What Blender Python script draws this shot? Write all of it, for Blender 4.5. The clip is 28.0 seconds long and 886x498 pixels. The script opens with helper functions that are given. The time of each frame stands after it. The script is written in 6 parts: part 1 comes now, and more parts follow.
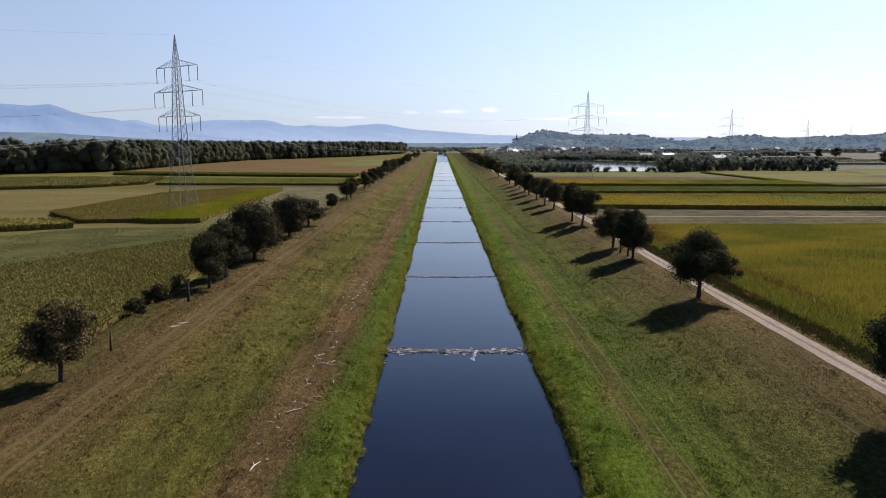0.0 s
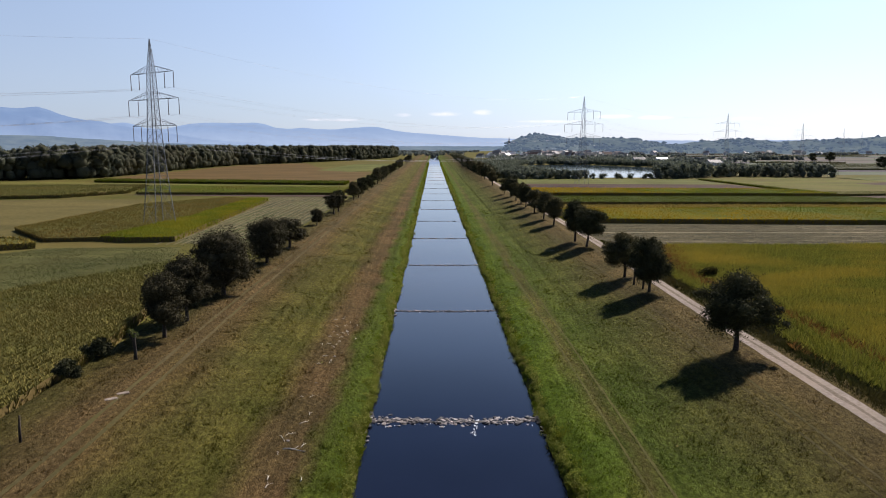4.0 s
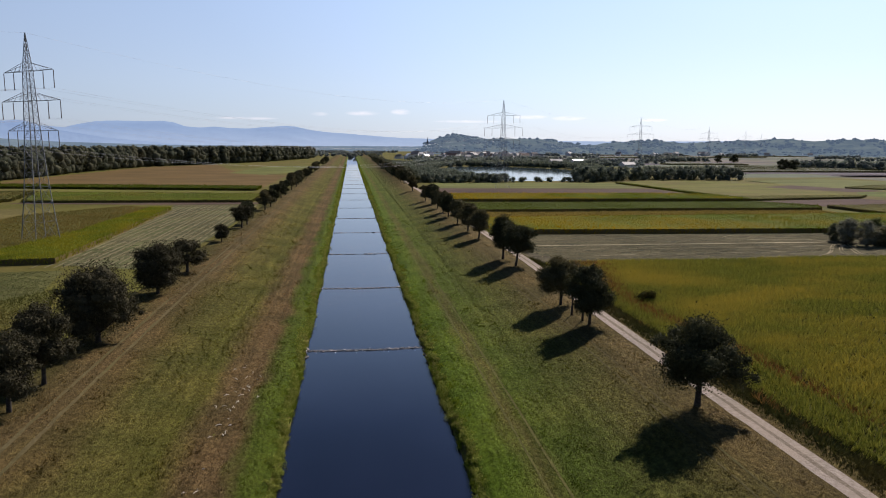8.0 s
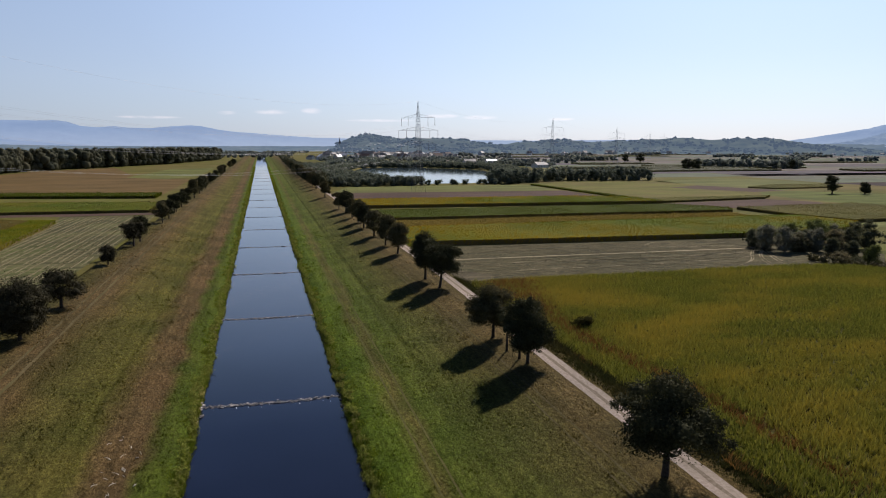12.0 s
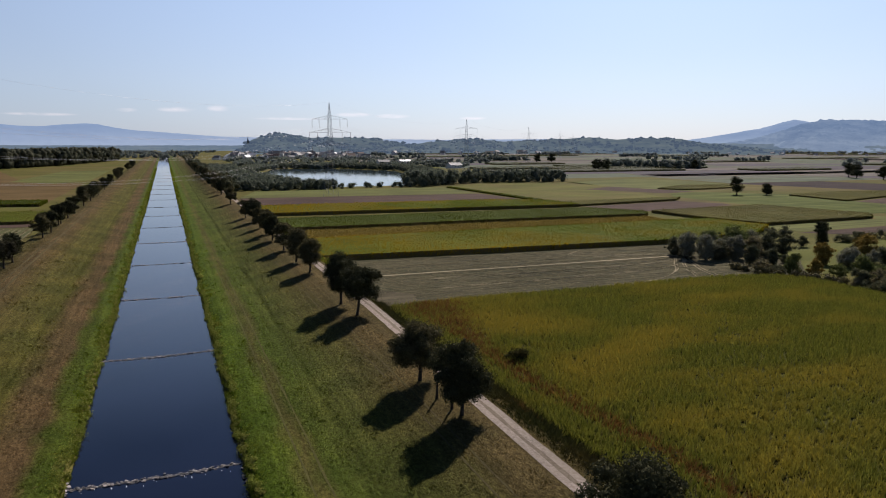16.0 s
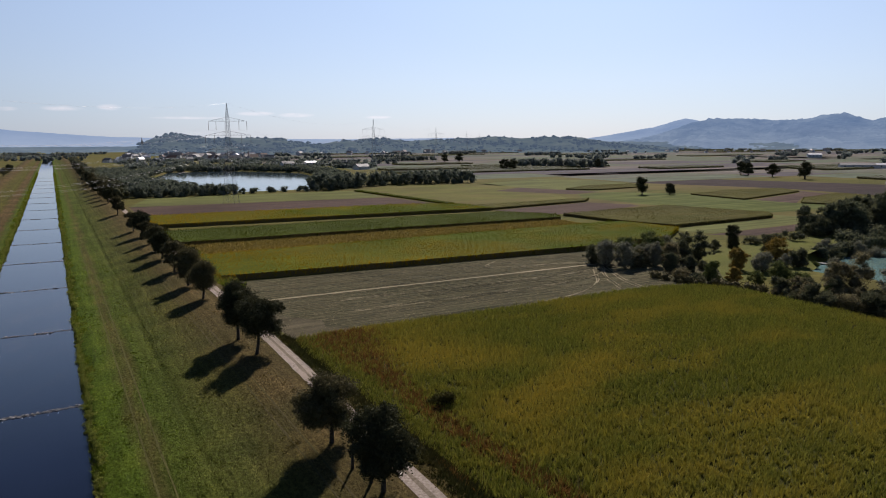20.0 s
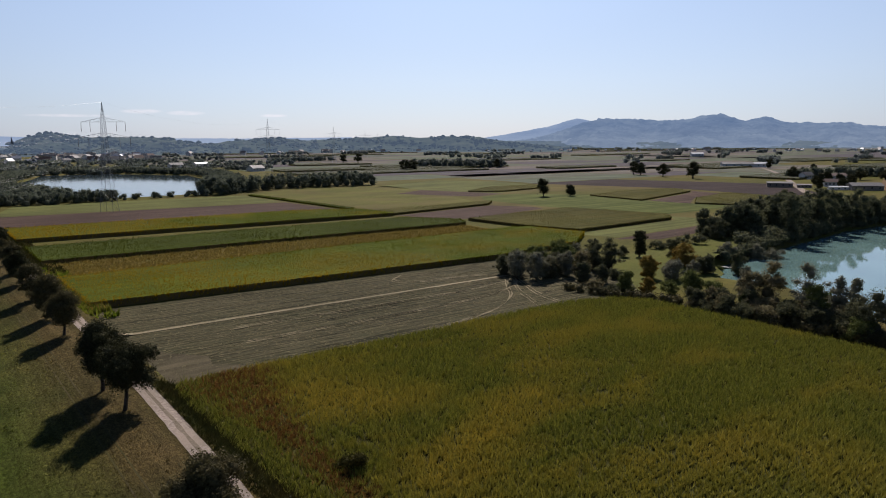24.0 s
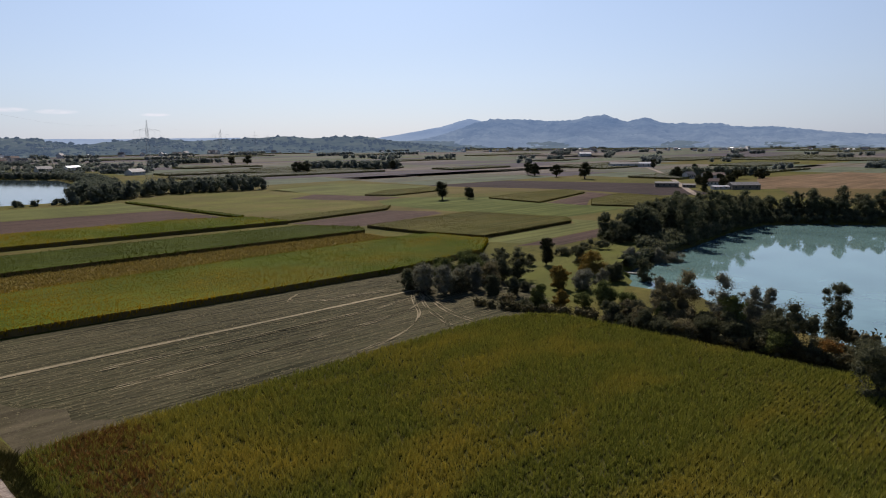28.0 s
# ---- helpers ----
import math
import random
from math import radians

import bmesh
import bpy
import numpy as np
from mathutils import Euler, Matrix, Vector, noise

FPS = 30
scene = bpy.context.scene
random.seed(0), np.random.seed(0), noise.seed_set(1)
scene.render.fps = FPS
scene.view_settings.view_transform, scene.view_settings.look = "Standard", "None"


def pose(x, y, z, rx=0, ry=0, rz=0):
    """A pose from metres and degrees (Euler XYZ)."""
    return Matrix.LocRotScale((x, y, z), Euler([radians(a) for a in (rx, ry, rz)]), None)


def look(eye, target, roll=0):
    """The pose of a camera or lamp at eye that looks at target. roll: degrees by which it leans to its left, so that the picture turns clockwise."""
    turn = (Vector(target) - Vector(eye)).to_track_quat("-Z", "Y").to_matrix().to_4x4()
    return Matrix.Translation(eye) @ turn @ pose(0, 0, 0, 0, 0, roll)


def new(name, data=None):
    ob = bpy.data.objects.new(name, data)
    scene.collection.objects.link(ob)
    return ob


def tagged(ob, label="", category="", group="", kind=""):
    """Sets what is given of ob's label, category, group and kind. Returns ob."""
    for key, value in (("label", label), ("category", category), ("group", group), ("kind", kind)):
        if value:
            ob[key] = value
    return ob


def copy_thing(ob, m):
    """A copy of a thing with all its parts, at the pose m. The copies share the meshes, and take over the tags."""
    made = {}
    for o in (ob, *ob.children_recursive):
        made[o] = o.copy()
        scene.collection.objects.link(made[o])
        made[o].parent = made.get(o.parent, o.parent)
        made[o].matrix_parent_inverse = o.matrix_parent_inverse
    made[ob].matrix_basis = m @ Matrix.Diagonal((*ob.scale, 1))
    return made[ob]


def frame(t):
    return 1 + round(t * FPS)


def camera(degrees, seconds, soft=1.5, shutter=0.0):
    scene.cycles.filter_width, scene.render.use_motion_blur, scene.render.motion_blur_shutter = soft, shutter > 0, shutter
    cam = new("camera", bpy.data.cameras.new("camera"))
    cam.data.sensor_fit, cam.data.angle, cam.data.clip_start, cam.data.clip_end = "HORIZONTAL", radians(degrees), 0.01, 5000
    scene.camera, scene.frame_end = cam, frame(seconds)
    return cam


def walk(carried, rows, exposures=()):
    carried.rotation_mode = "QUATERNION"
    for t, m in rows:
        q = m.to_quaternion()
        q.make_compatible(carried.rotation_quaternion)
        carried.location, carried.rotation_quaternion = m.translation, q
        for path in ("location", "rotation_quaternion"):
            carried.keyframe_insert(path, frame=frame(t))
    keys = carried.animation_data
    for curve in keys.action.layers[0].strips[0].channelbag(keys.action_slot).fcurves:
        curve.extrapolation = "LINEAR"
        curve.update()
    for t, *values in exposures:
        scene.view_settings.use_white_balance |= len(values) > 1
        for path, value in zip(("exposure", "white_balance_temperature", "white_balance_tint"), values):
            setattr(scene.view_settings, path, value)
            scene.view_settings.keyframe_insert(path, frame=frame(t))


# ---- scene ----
cam = camera(64.5, 28.0, soft=1.0)
PATH = [
    (0.0, pose(-1.97, -0.00, 23.00, 81.41, 0, -0.17) @ pose(0, 0, 0, 0, 0, 0.04)),
    (1.0, pose(-2.00, 3.58, 23.70, 81.44, 0, -0.14) @ pose(0, 0, 0, 0, 0, 0.04)),
    (2.0, pose(-2.05, 7.15, 24.39, 81.49, 0, -0.09) @ pose(0, 0, 0, 0, 0, 0.04)),
    (3.0, pose(-2.13, 10.68, 25.05, 81.56, 0, -0.12) @ pose(0, 0, 0, 0, 0, 0.03)),
    (4.0, pose(-2.16, 14.15, 25.71, 81.61, 0, -0.82) @ pose(0, 0, 0, 0, 0, 0.06)),
    (5.0, pose(-2.12, 17.57, 26.36, 81.64, 0, -2.31) @ pose(0, 0, 0, 0, 0, 0.14)),
    (6.0, pose(-2.03, 20.94, 26.99, 81.64, 0, -4.05) @ pose(0, 0, 0, 0, 0, 0.23)),
    (7.0, pose(-1.91, 24.29, 27.62, 81.63, 0, -5.75) @ pose(0, 0, 0, 0, 0, 0.29)),
    (8.0, pose(-1.74, 27.62, 28.26, 81.60, 0, -7.45) @ pose(0, 0, 0, 0, 0, 0.28)),
    (9.0, pose(-1.49, 30.93, 28.91, 81.59, 0, -9.20) @ pose(0, 0, 0, 0, 0, 0.24)),
    (10.0, pose(-1.17, 34.21, 29.54, 81.57, 0, -10.94) @ pose(0, 0, 0, 0, 0, 0.16)),
    (11.0, pose(-0.80, 37.43, 30.15, 81.56, 0, -12.67) @ pose(0, 0, 0, 0, 0, 0.09)),
    (12.0, pose(-0.35, 40.62, 30.74, 81.54, 0, -14.44) @ pose(0, 0, 0, 0, 0, 0.05)),
    (13.0, pose(0.18, 43.78, 31.33, 81.52, 0, -16.18) @ pose(0, 0, 0, 0, 0, 0.07)),
    (14.0, pose(0.81, 46.93, 31.91, 81.49, 0, -17.91) @ pose(0, 0, 0, 0, 0, 0.11)),
    (15.0, pose(1.57, 50.07, 32.48, 81.47, 0, -19.69) @ pose(0, 0, 0, 0, 0, 0.12)),
    (16.0, pose(2.44, 53.22, 33.04, 81.45, 0, -21.48) @ pose(0, 0, 0, 0, 0, 0.07)),
    (17.0, pose(3.44, 56.36, 33.58, 81.45, 0, -23.29) @ pose(0, 0, 0, 0, 0, -0.02)),
    (18.0, pose(4.57, 59.51, 34.12, 81.43, 0, -25.13) @ pose(0, 0, 0, 0, 0, -0.11)),
    (19.0, pose(5.79, 62.65, 34.65, 81.39, 0, -27.00) @ pose(0, 0, 0, 0, 0, -0.20)),
    (20.0, pose(7.11, 65.78, 35.18, 81.35, 0, -28.96) @ pose(0, 0, 0, 0, 0, -0.26)),
    (21.0, pose(8.53, 68.87, 35.70, 81.32, 0, -30.97) @ pose(0, 0, 0, 0, 0, -0.27)),
    (22.0, pose(10.04, 71.92, 36.18, 81.29, 0, -32.96) @ pose(0, 0, 0, 0, 0, -0.27)),
    (23.0, pose(11.63, 74.91, 36.63, 81.25, 0, -35.02) @ pose(0, 0, 0, 0, 0, -0.27)),
    (24.0, pose(13.29, 77.86, 37.06, 81.23, 0, -37.14) @ pose(0, 0, 0, 0, 0, -0.28)),
    (25.0, pose(15.03, 80.76, 37.46, 81.20, 0, -39.25) @ pose(0, 0, 0, 0, 0, -0.28)),
    (26.0, pose(16.82, 83.61, 37.85, 81.19, 0, -41.40) @ pose(0, 0, 0, 0, 0, -0.28)),
    (27.0, pose(18.64, 86.43, 38.24, 81.19, 0, -43.56) @ pose(0, 0, 0, 0, 0, -0.32)),
    (28.0, pose(20.46, 89.24, 38.64, 81.18, 0, -45.72) @ pose(0, 0, 0, 0, 0, -0.38)),
]
walk(cam, PATH, [(0.0, 0.82, 6350, 18), (3.0, 0.80, 6350, 18), (6.0, 0.72, 6350, 18), (11.0, 0.52, 6350, 18), (17.0, 0.38, 6350, 18), (21.0, 0.32, 6350, 18), (28.0, 0.26, 6350, 18)])

# ---- sky, sun, exposure ----
SUN_AZ, SUN_EL = radians(39), radians(39.5)
world = bpy.data.worlds.new("sky")
scene.world = world
world.use_nodes = True
wn, wl = world.node_tree.nodes, world.node_tree.links
sky = wn.new("ShaderNodeTexSky")
sky.sky_type = "NISHITA"
sky.sun_disc = False
sky.sun_elevation, sky.sun_rotation = SUN_EL, SUN_AZ
sky.air_density, sky.dust_density, sky.ozone_density = 1.0, 0.6, 1.5
# the sky's own colour, thinned by the pale haze of a warm day towards the horizon
tc = wn.new("ShaderNodeTexCoord")
sp = wn.new("ShaderNodeSeparateXYZ")
wl.new(tc.outputs["Generated"], sp.inputs[0])
hz = wn.new("ShaderNodeValToRGB")
els = hz.color_ramp.elements
els[0].position, els[0].color = 0.0, (5.6, 6.7, 8.4, 1)
els[1].position, els[1].color = 1.0, (0.25, 0.6, 1.7, 1)
for p, c in ((0.08, (5.8, 7.0, 8.8)), (0.2, (5.0, 6.45, 8.5)), (0.28, (3.4, 5.05, 7.4)), (0.38, (1.0, 2.0, 3.9)), (0.6, (0.45, 1.05, 2.5))):
    e = els.new(p)
    e.color = (*c, 1)
wl.new(sp.outputs["Z"], hz.inputs[0])
mx = wn.new("ShaderNodeMix")
mx.data_type = "RGBA"
mx.inputs[0].default_value = 0.64
blue = wn.new("ShaderNodeMix")
blue.data_type, blue.blend_type = "RGBA", "MULTIPLY"
blue.inputs[0].default_value = 1.0
blue.inputs[7].default_value = (0.86, 0.985, 1.07, 1)
deep = wn.new("ShaderNodeValToRGB")
deep.color_ramp.elements[0].position, deep.color_ramp.elements[0].color = 0.25, (1, 1, 1, 1)
deep.color_ramp.elements[1].position, deep.color_ramp.elements[1].color = 0.48, (0.42, 0.42, 0.45, 1)
wl.new(sp.outputs["Z"], deep.inputs[0])
dk = wn.new("ShaderNodeMix")
dk.data_type, dk.blend_type = "RGBA", "MULTIPLY"
dk.inputs[0].default_value = 1.0
wl.new(sky.outputs[0], dk.inputs[6])
wl.new(deep.outputs[0], dk.inputs[7])
wl.new(dk.outputs[2], blue.inputs[6])
wl.new(blue.outputs[2], mx.inputs[6])
wl.new(hz.outputs[0], mx.inputs[7])
# a few faint fair-weather clouds low over the horizon
cm = wn.new("ShaderNodeMapping")
cm.inputs["Scale"].default_value = (26.0, 26.0, 90.0)
wl.new(tc.outputs["Generated"], cm.inputs[0])
cn = wn.new("ShaderNodeTexNoise")
cn.inputs["Scale"].default_value, cn.inputs["Detail"].default_value = 1.3, 6
wl.new(cm.outputs[0], cn.inputs["Vector"])
cr = wn.new("ShaderNodeValToRGB")
cr.color_ramp.elements[0].position, cr.color_ramp.elements[0].color = 0.34, (0, 0, 0, 1)
cr.color_ramp.elements[1].position, cr.color_ramp.elements[1].color = 0.62, (0.8, 0.8, 0.8, 1)
wl.new(cn.outputs["Fac"], cr.inputs[0])

def world_math(kind, a, b=0.0):
    q = wn.new("ShaderNodeMath")
    q.operation = kind
    for sock, v in zip(q.inputs, (a, b)):
        if isinstance(v, (int, float)):
            sock.default_value = v
        else:
            wl.new(v, sock)
    return q.outputs[0]


bearing = world_math("ARCTAN2", sp.outputs["X"], sp.outputs["Y"])
cover = None
# bearing, rise, half width and half height of each cloud, in degrees
for az, el, hw, hh in ((1.0, 2.5, 1.5, 0.22), (4.0, 2.62, 0.9, 0.26), (-2.4, 2.4, 0.8, 0.16), (14.3, 2.25, 1.6, 0.2), (17.4, 2.15, 1.5, 0.2), (23.8, 2.0, 1.2, 0.15), (9.5, 1.9, 3.2, 0.12), (-8, 2.0, 2.6, 0.12)):
    dx = world_math("DIVIDE", world_math("SUBTRACT", bearing, radians(az)), radians(hw))
    dz = world_math("DIVIDE", world_math("SUBTRACT", sp.outputs["Z"], math.sin(radians(el))), radians(hh))
    d2 = world_math("ADD", world_math("MULTIPLY", dx, dx), world_math("MULTIPLY", dz, dz))
    one = world_math("MAXIMUM", world_math("SUBTRACT", 1.0, d2), 0.0)
    cover = one if cover is None else world_math("ADD", cover, one)
cf = wn.new("ShaderNodeMath")
cf.operation = "MULTIPLY"
wl.new(cr.outputs[0], cf.inputs[0])
wl.new(cover, cf.inputs[1])
cx = wn.new("ShaderNodeMix")
cx.data_type = "RGBA"
cx.inputs[7].default_value = (9.6, 9.6, 9.8, 1)
wl.new(cf.outputs[0], cx.inputs[0])
wl.new(mx.outputs[2], cx.inputs[6])
# the bright air round the sun
dp = wn.new("ShaderNodeVectorMath")
dp.operation = "DOT_PRODUCT"
dp.inputs[1].default_value = (math.sin(SUN_AZ) * math.cos(SUN_EL), math.cos(SUN_AZ) * math.cos(SUN_EL), math.sin(SUN_EL))
wl.new(tc.outputs["Generated"], dp.inputs[0])
gl = wn.new("ShaderNodeValToRGB")
ge = gl.color_ramp.elements
ge[0].position, ge[0].color = 0.0, (0.64, 0.65, 0.67, 1)
ge[1].position, ge[1].color = 1.0, (1.36, 1.36, 1.38, 1)
for p, v in ((0.4, 0.76), (0.6, 0.88), (0.75, 1.04), (0.84, 1.11)):
    e = ge.new(p)
    e.color = (v, v, v, 1)
wl.new(dp.outputs["Value"], gl.inputs[0])
au = wn.new("ShaderNodeMix")
au.data_type, au.blend_type = "RGBA", "MULTIPLY"
au.inputs[0].default_value = 1.0
wl.new(cx.outputs[2], au.inputs[6])
wl.new(gl.outputs[0], au.inputs[7])
wl.new(au.outputs[2], wn["Background"].inputs["Color"])
wn["Background"].inputs["Strength"].default_value = 0.072

sun = new("sun", bpy.data.lights.new("sun", "SUN"))
sun.data.energy, sun.data.angle, sun.data.color = 5.0, radians(0.5), (1.0, 0.93, 0.82)
sun.matrix_world = look((math.sin(SUN_AZ) * math.cos(SUN_EL), math.cos(SUN_AZ) * math.cos(SUN_EL), math.sin(SUN_EL)), (0, 0, 0))

# ---- materials ----
def mat(name, rough=0.8, spec=0.3):
    m = bpy.data.materials.new(name)
    m.use_nodes = True
    b = m.node_tree.nodes["Principled BSDF"]
    b.inputs["Roughness"].default_value = rough
    b.inputs["Specular IOR Level"].default_value = spec
    return m, m.node_tree.nodes, m.node_tree.links, b


def ramp(n, l, fac, stops):
    r = n.new("ShaderNodeValToRGB")
    e = r.color_ramp.elements
    while len(e) < len(stops):
        e.new(0.5)
    for i, (p, c) in enumerate(stops):
        e[i].position, e[i].color = p, (*c, 1)
    l.new(fac, r.inputs[0])
    return r.outputs[0]


def noise_tex(n, l, scale, detail=4, stretch=(1, 1, 1), turn=0.0, rough=0.55):
    g = n.new("ShaderNodeNewGeometry")
    mp = n.new("ShaderNodeMapping")
    mp.inputs["Scale"].default_value = stretch
    mp.inputs["Rotation"].default_value = (0, 0, turn)
    l.new(g.outputs["Position"], mp.inputs[0])
    t = n.new("ShaderNodeTexNoise")
    t.inputs["Scale"].default_value, t.inputs["Detail"].default_value = scale, detail
    t.inputs["Roughness"].default_value = rough
    l.new(mp.outputs[0], t.inputs["Vector"])
    return t.outputs["Fac"]


def mix(n, l, a, b, fac, kind="MIX"):
    x = n.new("ShaderNodeMix")
    x.data_type, x.blend_type = "RGBA", kind
    for sock, v in ((x.inputs[0], fac), (x.inputs[6], a), (x.inputs[7], b)):
        if isinstance(v, (int, float)):
            sock.default_value = v
        elif isinstance(v, tuple):
            sock.default_value = (*v, 1)
        else:
            l.new(v, sock)
    return x.outputs[2]


def bump(n, l, b, height, strength, dist=0.1):
    x = n.new("ShaderNodeBump")
    x.inputs["Strength"].default_value, x.inputs["Distance"].default_value = strength, dist
    l.new(height, x.inputs["Height"])
    l.new(x.outputs[0], b.inputs["Normal"])


def soil(name, dark, light, scale=0.8, big=0.05, rows=0.0, turn=0.0, strength=0.6, tint=None, rough=0.9, rowmix=0.35):
    """Earth, stubble or grass seen from the air: fine grain, large patches and, if wanted, rows in one direction."""
    m, n, l, b = mat(name, rough, 0.02)
    fine = noise_tex(n, l, scale, 6, rough=0.7)
    large = noise_tex(n, l, big, 3)
    c = ramp(n, l, fine, [(0.3, dark), (0.7, light)])
    if tint:
        c = mix(n, l, c, tint, ramp(n, l, large, [(0.42, (0, 0, 0)), (0.66, (0.85, 0.85, 0.85))]))
    if rows:
        r = noise_tex(n, l, rows, 2, (0.02, 1, 1), turn)
        c = mix(n, l, c, ramp(n, l, r, [(0.35, tuple(v * 0.55 for v in dark)), (0.65, tuple(min(1, v * 1.35) for v in light))]), rowmix)
    patch = noise_tex(n, l, 0.035, 5, (0.5, 1, 1), turn, 0.65)
    c = mix(n, l, c, ramp(n, l, patch, [(0.33, (0.74, 0.76, 0.74)), (0.66, (1.2, 1.18, 1.16))]), 1.0, "MULTIPLY")
    l.new(c, b.inputs["Base Color"])
    bump(n, l, b, fine, strength, 0.15)
    return m


def foliage(name, dark, light, glow=0.25, vary=0.5, big=0.03, tint=None, gloss=0.03, ripe=None, stretch=(1, 1, 1)):
    """Leaves and blades: colour varies leaf by leaf and over metres, and a part of the light passes through."""
    m, n, l, b = mat(name, 0.85 if gloss < 0.1 else 0.55, gloss)
    g = n.new("ShaderNodeNewGeometry")
    c = ramp(n, l, g.outputs["Random Per Island"], [(0.0, dark), (1.0, light)])
    if tint:
        patch = noise_tex(n, l, big, 5, stretch)
        if ripe:
            sx = n.new("ShaderNodeSeparateXYZ")
            l.new(g.outputs["Position"], sx.inputs[0])
            mr = n.new("ShaderNodeMapRange")
            mr.inputs[1].default_value, mr.inputs[2].default_value = ripe[0][0], ripe[-1][0]
            l.new(sx.outputs["X"], mr.inputs[0])
            span = ripe[-1][0] - ripe[0][0]
            lift = ramp(n, l, mr.outputs[0], [((q - ripe[0][0]) / span, (v, v, v)) for q, v in ripe])
            ad = n.new("ShaderNodeMath")
            l.new(patch, ad.inputs[0])
            l.new(lift, ad.inputs[1])
            sb = n.new("ShaderNodeMath")
            sb.inputs[1].default_value = -0.2
            l.new(ad.outputs[0], sb.inputs[0])
            patch = sb.outputs[0]
        c = mix(n, l, c, tint, ramp(n, l, patch, [(0.4, (0, 0, 0)), (0.68, (vary, vary, vary))]))
    l.new(c, b.inputs["Base Color"])
    t = n.new("ShaderNodeBsdfTranslucent")
    l.new(mix(n, l, c, (1.0, 0.95, 0.35), 0.25, "MULTIPLY"), t.inputs["Color"])
    ms = n.new("ShaderNodeMixShader")
    ms.inputs[0].default_value = glow
    l.new(b.outputs[0], ms.inputs[1])
    l.new(t.outputs[0], ms.inputs[2])
    l.new(ms.outputs[0], n["Material Output"].inputs["Surface"])
    return m


def turf(name, stops, leafy=False):
    """Worn turf whose colour changes across the dyke: lush by the water, dry where wheels and feet go. stops: metres from the canal's middle and colour."""
    m, n, l, b = mat(name, 0.9, 0.02)
    g = n.new("ShaderNodeNewGeometry")
    sx = n.new("ShaderNodeSeparateXYZ")
    l.new(g.outputs["Position"], sx.inputs[0])
    ab = n.new("ShaderNodeMath")
    ab.operation = "ABSOLUTE"
    l.new(sx.outputs["X"], ab.inputs[0])
    fuzz = n.new("ShaderNodeMath")
    fuzz.operation = "MULTIPLY_ADD"
    fuzz.inputs[1].default_value, fuzz.inputs[2].default_value = 5.5, -2.75
    l.new(noise_tex(n, l, 0.22, 5, (1, 0.35, 1)), fuzz.inputs[0])
    ad = n.new("ShaderNodeMath")
    ad.operation = "ADD"
    l.new(ab.outputs[0], ad.inputs[0])
    l.new(fuzz.outputs[0], ad.inputs[1])
    dv = n.new("ShaderNodeMath")
    dv.operation = "DIVIDE"
    dv.inputs[1].default_value = 45.0
    l.new(ad.outputs[0], dv.inputs[0])
    c = ramp(n, l, dv.outputs[0], [(p / 45.0, q) for p, q in stops])
    patch = ramp(n, l, noise_tex(n, l, 0.09, 4), [(0.38, (0.78, 0.82, 0.8)), (0.62, (1.15, 1.08, 1.1))])
    c = mix(n, l, c, patch, 1.0, "MULTIPLY")
    fine = noise_tex(n, l, 3.2, 6, (1, 0.6, 1), rough=0.8)
    c = mix(n, l, c, ramp(n, l, fine, [(0.3, (0.44, 0.44, 0.44)), (0.7, (1.48, 1.48, 1.48))]), 1.0, "MULTIPLY")
    tuft = noise_tex(n, l, 2.6, 5, (1, 0.55, 1), 0.5, 0.8)
    c = mix(n, l, c, ramp(n, l, tuft, [(0.36, (0.6, 0.6, 0.56)), (0.62, (1.28, 1.28, 1.26))]), 1.0, "MULTIPLY")
    mow = noise_tex(n, l, 1.1, 3, (1, 0.035, 1))
    c = mix(n, l, c, ramp(n, l, mow, [(0.34, (0.8, 0.81, 0.8)), (0.66, (1.16, 1.15, 1.15))]), 1.0, "MULTIPLY")
    if leafy:
        c = mix(n, l, c, ramp(n, l, g.outputs["Random Per Island"], [(0.0, (1.0, 1.05, 1.0)), (1.0, (1.9, 1.8, 1.75))]), 1.0, "MULTIPLY")
    l.new(c, b.inputs["Base Color"])
    if leafy:
        t = n.new("ShaderNodeBsdfTranslucent")
        l.new(c, t.inputs["Color"])
        ms = n.new("ShaderNodeMixShader")
        ms.inputs[0].default_value = 0.5
        l.new(b.outputs[0], ms.inputs[1])
        l.new(t.outputs[0], ms.inputs[2])
        l.new(ms.outputs[0], n["Material Output"].inputs["Surface"])
    else:
        bump(n, l, b, fine, 0.9, 0.3)
    return m


def plain(name, dark, light, rough=0.7, scale=2.0, metal=0.0, strength=0.2):
    m, n, l, b = mat(name, rough, 0.3)
    f = noise_tex(n, l, scale, 5)
    l.new(ramp(n, l, f, [(0.3, dark), (0.7, light)]), b.inputs["Base Color"])
    b.inputs["Metallic"].default_value = metal
    bump(n, l, b, f, strength, 0.05)
    return m


def water_mat(name, colour, wave, strength, rough=0.03, spec=0.5, ior=1.33):
    m, n, l, b = mat(name, rough, spec)
    b.inputs["IOR"].default_value = ior
    big = noise_tex(n, l, 0.06, 3)
    l.new(ramp(n, l, big, [(0.3, tuple(v * 0.8 for v in colour)), (0.7, tuple(v * 1.2 for v in colour))]), b.inputs["Base Color"])
    bump(n, l, b, noise_tex(n, l, wave, 3), strength, 0.02)
    return m


